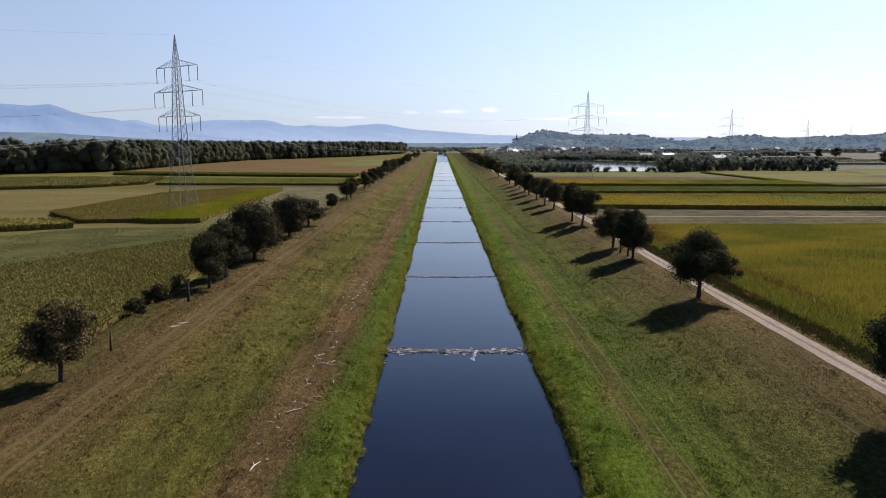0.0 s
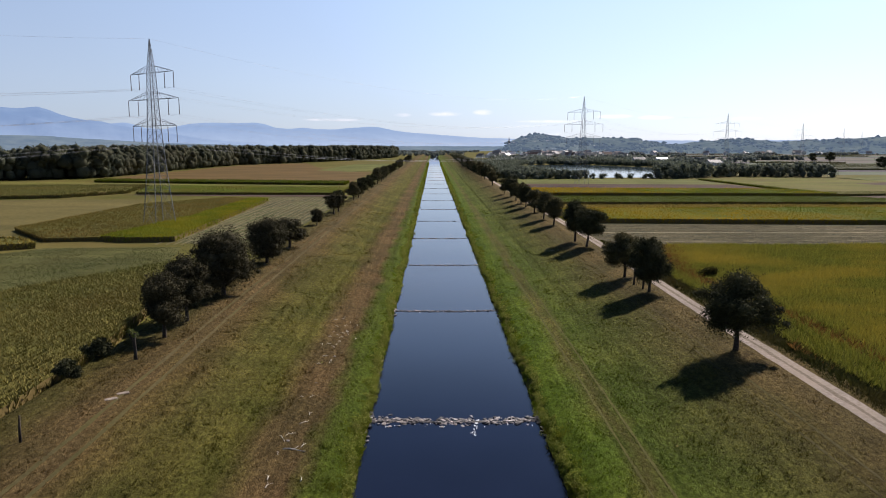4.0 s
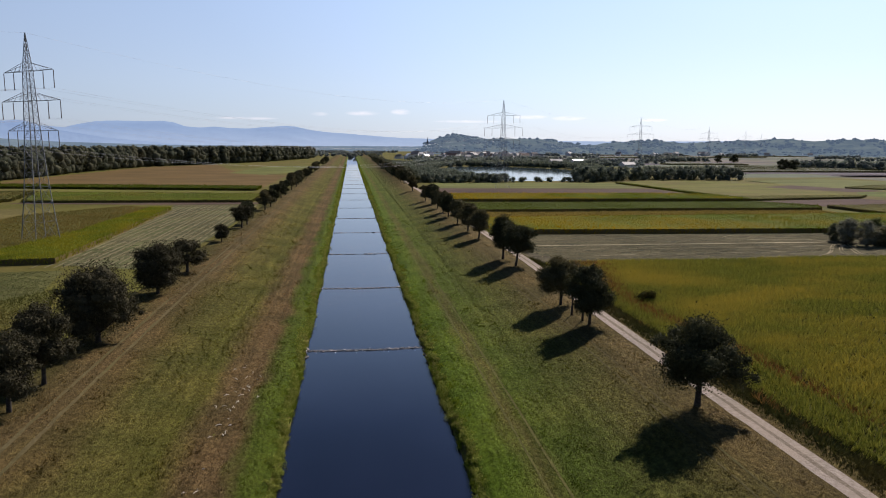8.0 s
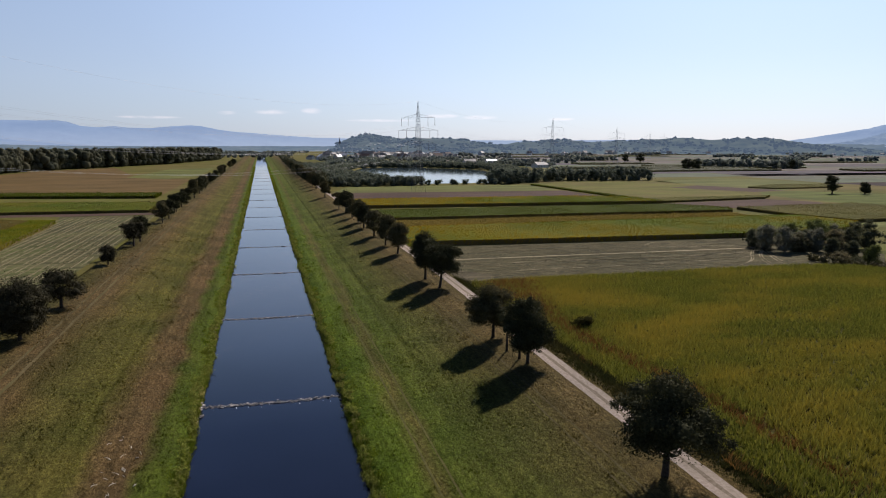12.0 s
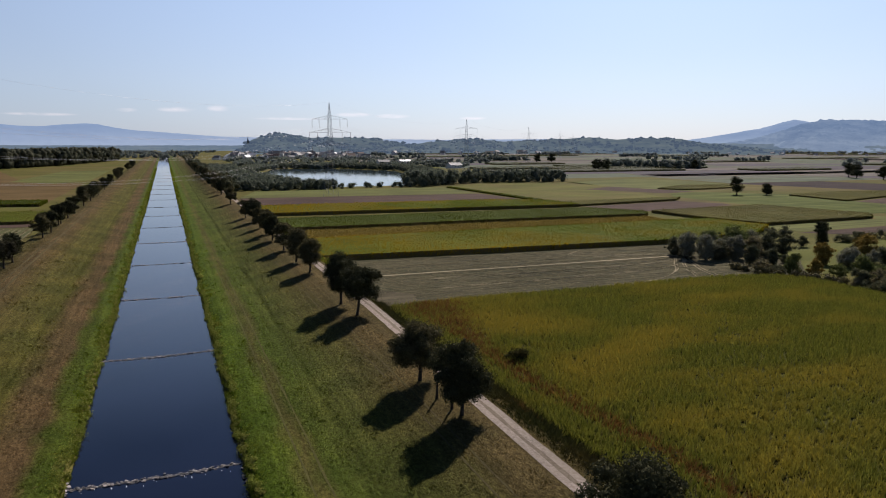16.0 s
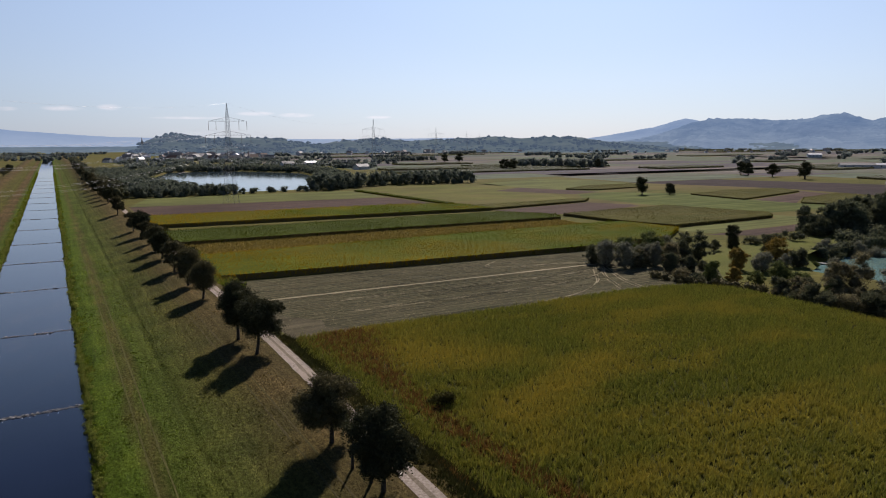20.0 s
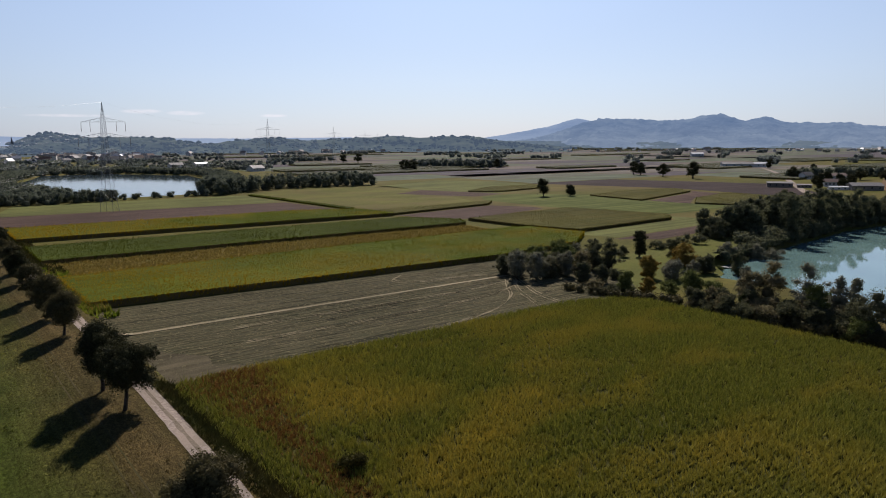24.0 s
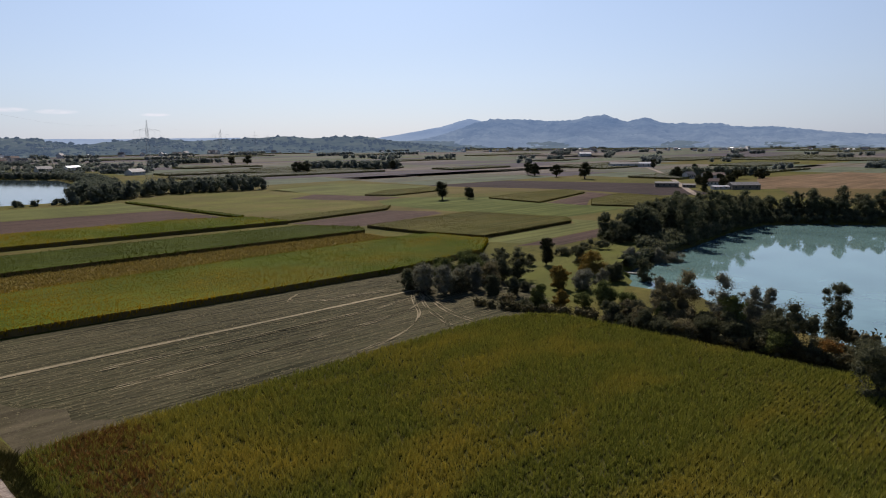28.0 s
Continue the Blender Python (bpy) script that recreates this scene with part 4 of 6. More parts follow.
ROCKS = [rock_mesh(i) for i in range(8)]
rngw = random.Random(4)
for wi, wy in enumerate([34, 81.2, 128.6, 174, 221.3, 269.5, 317.5, 366, 416, 466, 520, 572, 626, 680, 740, 800, 870, 950]):
    weir = tagged(new("stone_weir"), "low weir of rough stones across the canal" if wi > 1 else "low weir of rough pale stones with white water", "weir", "weirs across the canal", "structure")
    weir.location = (0, wy, -1.7)
    bow = 0.8
    many = wi in (1, 2, 3)
    V, F, off = [], [], 0
    for i in range(480 if wi == 1 else 190 if many else 60):
        x = rngw.uniform(-8.9, 8.9)
        if 1.9 < x < 2.9 and wi == 1:
            continue
        y = rngw.gauss(0, 0.46 if wi == 1 else 0.26) + bow * (abs(x) / 9) ** 2 * 0.6
        s = rngw.uniform(0.2, 0.52) if wi == 1 and rngw.random() < 0.8 else rngw.uniform(0.12, 0.3) if wi == 1 else rngw.uniform(0.15, 0.5) if many else rngw.uniform(0.25, 0.65)
        m = pose(x, y, rngw.uniform(-0.05, 0.10), rngw.uniform(-15, 15), rngw.uniform(-15, 15), rngw.uniform(0, 360)) @ Matrix.Diagonal((s, s, s, 1))
        if many:
            st = part("stone", ROCKS[rngw.randrange(8)], None, weir)
            st.matrix_local = m
        else:
            me = ROCKS[rngw.randrange(8)]
            V += [m @ v.co for v in me.vertices]
            F += [[off + k for k in p.vertices] for p in me.polygons]
            off += len(me.vertices)
    if not many:
        tagged(part("stones", np_mesh("stones", [tuple(v) for v in V], F, M_STONE), None, weir), kind="stuff")
    sill = []
    for x in np.linspace(-9.2, 9.2, 47):
        y = bow * (abs(x) / 9) ** 2 * 0.6 + rngw.uniform(-0.12, 0.12)
        w_ = rngw.uniform(0.22, 0.42)
        sill += [(x, y - w_, -0.12), (x, y - w_ * 0.5, rngw.uniform(-0.02, 0.07)), (x, y + w_ * 0.4, rngw.uniform(0.0, 0.08)), (x, y + w_, -0.1)]
    part("sill", np_mesh("sill", sill, [(4 * k + q, 4 * k + 4 + q, 4 * k + 5 + q, 4 * k + 1 + q) for k in range(46) for q in range(3)], M_STONE_DARK), None, weir, "dark wet stone sill")
    # ripples below the sill
    bm = bmesh.new()
    for i in range(44 if wi == 1 else 14 if many else 6):
        x, y = (2.3 + rngw.gauss(0, 0.15) - 0.12 * i * 0.2, 0.5 - i * 0.13 - rngw.uniform(0, 0.4)) if wi == 1 and i < 30 else (rngw.uniform(-8, 8), -rngw.uniform(0.4, 1.4))
        w, h = rngw.uniform(0.03, 0.1) * (1.8 if wi == 1 and i < 8 else 0.8), rngw.uniform(0.06, 0.36)
        vs = [bm.verts.new((x + w * math.cos(a) * rngw.uniform(0.5, 1), y + h * math.sin(a) * rngw.uniform(0.5, 1), 0.02 + rngw.uniform(0, 0.03))) for a in (k * math.pi / 3 for k in range(6))]
        bm.faces.new(vs)
    tagged(part("foam", bm, M_FOAM, weir, "flecks of white water"), kind="stuff")

# stones along the water's edge near the weirs
for wy in (81.2, 128.6):
    for side in (-1, 1):
        for i in range(14):
            s = rngw.uniform(0.25, 0.6)
            ob = new("bank_stone", ROCKS[rngw.randrange(8)])
            ob.matrix_basis = pose(side * rngw.uniform(8.3, 9.0), wy + rngw.uniform(-5, 3), -1.6, rngw.uniform(-20, 20), 0, rngw.uniform(0, 360)) @ Matrix.Diagonal((s, s, s, 1))
            tagged(ob, "grey stone at the water's edge", "stone", "stones along the bank")

def leaf_cloud(rng, blobs, leaves, size):
    """Leaves in clumps round blob centres (x, y, z, r), each turned at random and a little outwards, plus loose inner ones."""
    B = np.array(blobs)
    w = B[:, 3] ** 2
    k = rng.choice(len(B), leaves, p=w / w.sum())
    d = rng.normal(size=(leaves, 3))
    d /= np.linalg.norm(d, axis=1, keepdims=True)
    rad = B[k, 3] * np.clip(rng.normal(0.92, 0.25, leaves), 0.3, 1.65)
    rad *= 1 + 0.18 * np.sin(d[:, 0] * 7 + k) * np.sin(d[:, 1] * 6 + 2 * k)
    C = B[k, :3] + d * rad[:, None] * np.array([1, 1, 0.85])
    nrm = d + rng.normal(0, 0.8, (leaves, 3))
    nrm /= np.linalg.norm(nrm, axis=1, keepdims=True)
    a = np.cross(nrm, rng.normal(size=(leaves, 3)))
    a /= np.linalg.norm(a, axis=1, keepdims=True)
    b = np.cross(nrm, a)
    s = size * rng.uniform(0.6, 1.4, leaves)[:, None]
    V = np.stack([C - a * s - b * s * 0.55, C - a * s * 0.8 + b * s * 0.6, C + a * s * 1.1], 1).reshape(-1, 3)
    return V, np.arange(3 * leaves, dtype=np.int32).reshape(-1, 3)


# ---- grass and weeds ----
rngg = np.random.default_rng(5)


def strip_points(x0, x1, y0, y1, density):
    k = int((x1 - x0) * (y1 - y0) * density)
    return rngg.uniform(x0, x1, k), rngg.uniform(y0, y1, k)


def clump(x, y, s):
    return 0.5 + 0.5 * np.sin(x * 1.9 / s + 2 * np.sin(y * 0.83 / s)) * np.sin(y * 1.3 / s + 1.7 * np.sin(x * 0.6 / s))


for side in (-1, 1):
    parts = []
    for y0, y1, d, h in ((14, 150, 40, 0.42), (150, 420, 14, 0.5), (420, 1100, 1.6, 0.8)):
        x, y = strip_points(8.5, 10.9, y0, y1, d)
        c = clump(x, y, 2.2)
        keep = rngg.uniform(0, 1, len(x)) < 0.25 + 0.75 * c
        x, y, c = x[keep], y[keep], c[keep]
        V, F = blades(side * x, y, ground_z(x, y) - 0.05, h * (0.35 + 0.9 * c) * np.clip(1.35 - (x - 8.5) * 0.4, 0.35, 1.3), 0.075 if y1 < 200 else 0.12 if y1 < 500 else 0.55, 4, 0.7, rngg)
        parts.append((V, F))
    off = np.cumsum([0] + [len(v) for v, f in parts])
    tagged(new("bank_weeds", np_mesh("bank_weeds", np.concatenate([v for v, f in parts]), np.concatenate([f + o for (v, f), o in zip(parts, off)]), M_REED)), "lush green weeds along the water's edge", "weeds", kind="stuff")

# leafy clumps that hang over the water's edge
def bank_clumps(side, seed):
    rng = np.random.default_rng(seed)
    VV, FF, off = [], [], 0
    for y0, y1, step, r0, leaves, size in ((14, 110, 0.42, 0.42, 130, 0.075), (110, 230, 0.7, 0.46, 90, 0.11), (230, 520, 1.5, 0.5, 60, 0.2)):
        for y in np.arange(y0, y1, step):
            r = r0 * rng.uniform(0.45, 1.25)
            x = side * (9.15 + rng.normal(0, 0.28) + 0.25 * math.sin(y * 0.21 + side))
            bl = [(x, y + rng.uniform(-0.3, 0.3), float(ground_z(x, y)) + r * 0.55, r), (x - side * 0.2, y + rng.uniform(-0.5, 0.5), float(ground_z(x, y)) + r * 0.3, r * 0.6)]
            V, F = leaf_cloud(rng, bl, leaves, size)
            VV.append(V), FF.append(F + off)
            off += len(V)
    return np_mesh("bank_clumps", np.concatenate(VV), np.concatenate(FF), M_CLUMP)


for side in (-1, 1):
    tagged(new("bank_clumps", bank_clumps(side, 210 + side)), "pale green leafy clumps hanging over the water", "weeds", kind="stuff")

# tufts in the turf of both dykes
M_TUFT_L, M_TUFT_R = turf("dry_turf_blades", STOPS_L, True), turf("green_turf_blades", STOPS_R, True)
for side, m_, lab in ((-1, M_TUFT_L, "short dry tufts of grass on the dyke"), (1, M_TUFT_R, "short green tufts of grass on the dyke")):
    sets = []
    for y0, y1, d, w in ((26, 100, 15, 0.05), (100, 180, 6, 0.08), (180, 300, 2, 0.14)):
        x, y = strip_points(10.4, 33.2 if side > 0 else 41.0, y0, y1, d)
        c = clump(x, y, 0.9) * clump(x + 31, y, 3.7)
        worn = np.minimum(np.abs(x - 14.9), np.abs(x - 30.3)) < 1.3
        keep = rngg.uniform(0, 1, len(x)) < (0.12 + 1.1 * c) * np.where(worn, 0.25, 1)
        x, y, c = x[keep], y[keep], c[keep]
        sets.append(blades(side * x, y, ground_z(x, y) + 0.1, 0.12 + 0.22 * c, w, 3, 1.0, rngg))
    off = np.cumsum([0] + [len(v) for v, f in sets])
    tagged(new("grass_tufts", np_mesh("grass_tufts", np.concatenate([v for v, f in sets]), np.concatenate([f + o for (v, f), o in zip(sets, off)]), m_)), lab, "grass", kind="stuff")

# rust-coloured and dark weeds between the track and the maize
x, y = strip_points(35, 42.2, 30, 182, 16)
k = x > np.interp(y, [-40, 60, 120, 150, 180], [33.9, 34.9, 35.2, 36.2, 36.9]) + 1.3
x, y = x[k], y[k]
V, F = blades(x, y, ground_z(x, y) - 0.05, np.clip((x - 35.2) * 0.26, 0.3, 1.5) * rngg.uniform(0.5, 1.1, len(x)), 0.11, 4, 0.7, rngg)
tagged(new("verge_weeds", np_mesh("verge_weeds", V, F, M_VERGE)), "dark rank weeds beside the track", "weeds", kind="stuff")
for x0, x1, y0, y1 in ((38.6, 41.8, 84, 93), (39.6, 42.0, 118, 126), (-41.0, -38.6, 112, 117)):
    x, y = strip_points(x0, x1, y0, y1, 9)
    k = rngg.uniform(0, 1, len(x)) < clump(x, y, 1.3)
    x, y = x[k], y[k]
    V, F = blades(x, y, ground_z(x, y), rngg.uniform(0.5, 1.5, len(x)), 0.09, 5, 0.6, rngg)
    tagged(new("rust_weeds", np_mesh("rust_weeds", V, F, M_WEED)), "rust-coloured weeds at the foot of the dyke", "weeds", kind="stuff")
x, y = strip_points(43, 206, 290, 319, 2.0)
V, F = blades(x, y, np.zeros(len(x)), rngg.uniform(0.4, 1.0, len(x)), 0.35, 3, 0.9, rngg)
tagged(new("dry_weeds", np_mesh("dry_weeds", V, F, M_GOLD_WEED)), "dry yellow weeds between maize fields", "weeds", kind="stuff")
# swaths of cut straw on the stubble
x, y = strip_points(40, 160, 182, 243, 3.4)
y = np.round(y / 2.1) * 2.1 + rngg.normal(0, 0.45, len(y)) + 0.3 * np.sin(x * 0.06)
k = (np.abs(y - 219.8) > 1.0) & (rngg.uniform(0, 1, len(y)) < 0.3)
x, y = x[k], y[k]
V, F = blades(x, y, np.full(len(x), 0.05), rngg.uniform(0.05, 0.14, len(x)), 0.2, 3, 4.0, rngg)
tagged(new("straw", np_mesh("straw", V, F, M_STRAW)), "rows of dry straw on the stubble", "straw", kind="stuff")
x, y = strip_points(-82, -46, 205, 366, 1.0)
x = np.round(x / 3.0) * 3.0 + rngg.normal(0, 0.3, len(x))
V, F = blades(x, y, np.full(len(x), 0.05), rngg.uniform(0.05, 0.14, len(x)), 0.3, 3, 4.0, rngg)
tagged(new("straw", np_mesh("straw", V, F, M_STRAW)), "rows of dry straw on the stubble", "straw", kind="stuff")


def swaths(lines, a0, a1, keep, label):
    """Low windrows of straw, uneven in width and broken here and there; lines: place, along x or y, width."""
    top = tagged(new("straw_rows"), label, "straw", kind="stuff")
    for r, along_x, width in lines:
        V, F, last = [], [], False
        for a in np.arange(a0, a1, 1.0):
            b = r + 0.35 * math.sin(a * 0.05 + r) + 0.16 * noise.noise((a * 0.4, r, 2))
            x, y = (a, b) if along_x else (b, a)
            w = width * (0.75 + 0.9 * noise.noise((a * 0.22, r * 1.7, 5)))
            if w < width * 0.4 or not keep(x, y):
                last = False
                continue
            s = ((0, w / 2), (0, -w / 2)) if along_x else ((-w / 2, 0), (w / 2, 0))
            z = float(ground_z(x, y)) + 0.07
            V += [(x + s[0][0], y + s[0][1], z), (x, y, z + 0.12), (x + s[1][0], y + s[1][1], z)]
            if last:
                k = len(V) - 6
                F += [(k + 1, k + 4, k + 3, k), (k + 2, k + 5, k + 4, k + 1)]
            last = True
        if F:
            part("row", np_mesh("row", V, F, M_SWATH), None, top)
    return top


STUB = [(41, 216), (48, 204), (54, 190), (57, 183), (146, 182), (160, 196), (160, 238), (42, 244)]
swaths([(r, True, 0.34) for r in np.arange(182.5, 244, 1.55)], 43, 160, lambda x, y: bool(inside(STUB, x, y)) and abs(y - 219.7) > 1.1, "long rows of pale straw on the stubble")
swaths([(r, False, 0.6) for r in np.arange(-83, -45, 2.2)], 196, 366, lambda x, y: x > -75 - (y - 200) * 0.05, "long rows of pale straw on the stubble")

# rank golden and green weeds at the foot of the dyke where the maize strips begin
for (y0, y1), m_, lab in (((236, 300), M_REED, "rank green weeds at the foot of the dyke"), ((244, 292), M_GOLD_WEED, "golden weeds at the foot of the dyke"), ((300, 430), M_VERGE, "dark rank weeds at the foot of the dyke")):
    x, y = strip_points(39.5, 46.5, y0, y1, 2.6)
    k = rngg.uniform(0, 1, len(x)) < clump(x, y, 3.3)
    x, y = x[k], y[k]
    V, F = blades(x, y, ground_z(x, y) - 0.05, rngg.uniform(0.7, 2.0, len(x)), 0.34, 4, 0.6, rngg)
    tagged(new("dyke_weeds", np_mesh("dyke_weeds", V, F, m_)), lab, "weeds", kind="stuff")

# ---- trees ----
ICO = bmesh.new()
bmesh.ops.create_icosphere(ICO, subdivisions=1, radius=1)
CORE_V = np.array([v.co for v in ICO.verts])
CORE_F = np.array([[v.index for v in f.verts] for f in ICO.faces])
ICO.free()


def crown_mesh(rng, blobs, leaves, size, material, core=0.6):
    """A crown: leaves in clumps over ragged inner masses that stop the light."""
    V, F = leaf_cloud(rng, blobs, leaves, size)
    off = len(V)
    VV, FF = [V], [F]
    for bx, by, bz, br in blobs:
        v = CORE_V * br * core * (1 + 0.15 * rng.normal(size=(len(CORE_V), 1))) * np.array([1, 1, 0.85]) + np.array([bx, by, bz])
        VV.append(v), FF.append(CORE_F + off)
        off += len(v)
    return np_mesh("crown", np.concatenate(VV), np.concatenate(FF), material)


def blob_set(rng, height, width, trunk, count, lop=0.0, tall=1.0):
    """Centres of leaf clumps that fill an uneven lobed crown from the trunk's top to the tree's height."""
    ch = height - trunk
    out = []
    n_axis = max(1, int(round(ch / (width * 0.42))))
    for j in range(n_axis):
        f = (j + 0.5) / n_axis
        r = width * (0.33 if n_axis == 1 else (0.42 if tall > 1.2 else 0.34) - 0.22 * abs(f - 0.35))
        out.append((rng.normal(0, 0.03) * width, rng.normal(0, 0.03) * width, trunk + ch * (0.06 + 0.86 * f), min(r, ch * 0.4)))
    p1, p2, p3 = rng.uniform(0, 2 * np.pi, 3)
    for i in range(int(count * max(1.7 if tall > 1.2 else 1.0, 0.55 * ch / width + 0.45))):
        a, u = rng.uniform(0, 2 * np.pi), rng.uniform(-0.95, 0.98)
        prof = math.sqrt(max(0.04, 1 - u * u)) if u > 0 else 1 - 0.38 * u * u
        k_ = 0.3 if tall > 1.2 else 1.0
        lobe = 1 + k_ * (0.2 * math.sin(2 * a + p1 + 1.5 * u) + 0.16 * math.sin(3 * a + p2 - 3 * u) + 0.10 * math.sin(6 * u + p3))
        q = rng.uniform(0.5, 1.0)
        rr = width * 0.45 * prof * lobe * q
        if tall > 1.2:
            rr, lop = width * 0.42 * prof * lobe * (0.7 + 0.3 * q), 0.0
        x, y = rr * math.cos(a) + lop * width * 0.15, rr * math.sin(a)
        out.append((x, y, trunk + ch * 0.5 + u * ch * 0.44 * (0.92 + 0.1 * lobe), width * rng.uniform(0.095, 0.19) * (1.3 - 0.42 * q) * tall))
        if i % 2 == 0:
            t = rng.uniform(1.08, 1.3)
            out.append((x * t / q if q > 0.7 else x * 1.25, y * t / q if q > 0.7 else y * 1.25, trunk + ch * 0.5 + u * ch * 0.5, width * rng.uniform(0.04, 0.075)))
    return out


def trunk_parts(rng, height, trunk, width, r, lean=0.0, split=False):
    """The tapering trunk, and its limbs: joined to it, or each a mesh of its own."""
    bm, limbs = bmesh.new(), []
    top = trunk + (height - trunk) * 0.55
    pts = [(lean * z / top * 1.0 + 0.05 * math.sin(z * 1.3), 0.05 * math.cos(z), z) for z in np.linspace(-0.3, top, 7)]
    tube(bm, pts, [r * 1.35, r * 1.05, r * 0.95, r * 0.85, r * 0.65, r * 0.45, r * 0.25], 8)
    for i in range(7):
        a = i * 2.4 + rng.uniform(-0.4, 0.4)
        z0 = trunk * rng.uniform(0.85, 1.25)
        L = width * rng.uniform(0.28, 0.42)
        k = lean * z0 / top
        lb = bmesh.new() if split else bm
        tube(lb, [(k, 0, z0), (k + L * 0.5 * math.cos(a), L * 0.5 * math.sin(a), z0 + L * 0.35), (k + L * math.cos(a), L * math.sin(a), z0 + L * 0.8)], [r * 0.45, r * 0.3, r * 0.12], 5)
        if split:
            limbs.append(bm_mesh("limb", lb, M_BARK, True))
    return bm_mesh("trunk", bm, M_BARK, True), limbs


def tree(x, y, height, width, seed, material=None, trunk=None, leaves=5000, size=0.22, lean=0.0, label="", category="tree", group="", turn=None, blobs=26, z=None, dense=1.0):
    """One tree: a tapering trunk with limbs under a ragged crown."""
    rng = np.random.default_rng(seed)
    trunk = height * 0.26 if trunk is None else trunk
    top = new("tree")
    tagged(top, label, category, group)
    stem, limbs = trunk_parts(rng, height, trunk, width, max(0.10, width * 0.035), lean, leaves > 12000)
    stem = part("trunk", stem, None, top)
    for limb in limbs:
        part("limb", limb, None, stem)
    bl = [(bx + lean, by, bz, br) for bx, by, bz, br in blob_set(rng, height * 0.97, width * 0.9, trunk, blobs, rng.uniform(-0.5, 0.5), dense)]
    part("crown", crown_mesh(rng, bl, leaves, size, material or M_LEAF, 0.6 if leaves > 5000 else 0.8), None, top)
    top.matrix_basis = pose(x, y, float(ground_z(x, y)) - 0.02 if z is None else z, 0, 0, rng.uniform(0, 360) if turn is None else turn)
    return top


def bush(x, y, height, width, seed, material=None, leaves=3200, size=0.13, label="dense green bush", category="bush", group=""):
    rng = np.random.default_rng(seed)
    top = new("bush")
    tagged(top, label, category, group)
    bm = bmesh.new()
    for i in range(4):
        a = i * 1.6 + rng.uniform(0, 1)
        tube(bm, [(0.1 * math.cos(a), 0.1 * math.sin(a), -0.2), (width * 0.15 * math.cos(a), width * 0.15 * math.sin(a), height * 0.3), (width * 0.3 * math.cos(a), width * 0.3 * math.sin(a), height * 0.6)], [0.08, 0.06, 0.02], 5)
    part("stems", bm, M_BARK, top)
    part("crown", crown_mesh(rng, blob_set(rng, height, width, height * 0.06, 12), leaves, size, material or M_LEAF_GREEN), None, top)
    top.matrix_basis = pose(x, y, float(ground_z(x, y)) - 0.02)
    return top


ROW_R, ROW_L = "trees on the dyke beside the gravel track", "trees on the dyke beside the wheel ruts"
# the dyke with the gravel track: x, y, height, width, trunk, lean
for i, (x, y, h, w, tr, le) in enumerate([
        (32.6, 49.5, 9.0, 6.2, 3.0, 0), (31.9, 90.2, 8.5, 8.2, 2.5, 0), (31.9, 122.2, 9.0, 6.2, 1.7, 0), (31.5, 135.0, 7.8, 6.9, 2.0, 0),
        (32.6, 171.2, 9.0, 7.2, 2.8, 0.9), (32.0, 181.0, 9.6, 7.4, 2.8, 0), (32.8, 216, 7.8, 6.4, 2.4, 0.4), (32.4, 232, 8.2, 6.6, 2.4, 0)]):
    tree(x, y, h, w, 100 + i, M_LEAF if i in (0, 1, 2, 4, 5) else M_LEAF_B, tr, 26000, 0.115, le, "dark leafy roadside tree throwing a long shadow" if i != 4 else "dark leafy roadside tree on a leaning trunk", group=ROW_R, turn=20, blobs=34, dense=1.15)
# thin stems beside the pair
for x, y in ((31.6, 124.5), (31.2, 128.3)):
    bm = bmesh.new()
    tube(bm, [(0, 0, -0.2), (0.05, 0, 1.2), (0.1, 0.05, 2.9)], [0.2, 0.15, 0.1], 7)
    st = tagged(new("stake"), "short dark stem beside a tree", "stump", ROW_R)
    part("stem", bm, M_BARK, st, smooth=True)
    st.location = (x, y, float(ground_z(x, y)))

# shared shapes for the rest of the rows
BASE = []
for i in range(6):
    t = tree(0, 0, 8.2, 6.6, 300 + i, M_LEAF if i % 2 else M_LEAF_B, 2.2, 7000, 0.2, 0, "dark leafy tree in a row on the dyke", group=ROW_R if i < 3 else ROW_L, turn=0, z=0)
    BASE.append(t)
spots_r = [253, 275, 291, 309, 330, 348, 420, 490, 520, 545, 575, 610, 656, 690, 730, 770, 820, 870, 930, 1000]
spots_l = [257, 308, 322, 346, 350, 372, 391, 430, 463, 485, 509, 560, 620, 690, 720, 760, 900, 1000, 1068]
rngt = random.Random(11)
for side, spots in ((1, spots_r), (-1, spots_l)):
    for i, y in enumerate(spots):
        b = BASE[(i * 5 + 2) % 3 + (3 if side < 0 else 0)]
        s = rngt.uniform(0.88, 1.12) * (1.0 if y < 400 else 1.15) * (0.85 if side < 0 and y < 300 else 1)
        x = side * (32.4 if side > 0 else 35.2) + rngt.uniform(-0.5, 0.5)
        m = pose(x, y, float(ground_z(x, y)), 0, 0, rngt.uniform(0, 360)) @ Matrix.Diagonal((s * rngt.uniform(0.9, 1.1), s, s, 1))
        if i < 3:
            b = BASE[i + (3 if side < 0 else 0)]
            b.matrix_basis = m
        else:
            copy_thing(b, m)

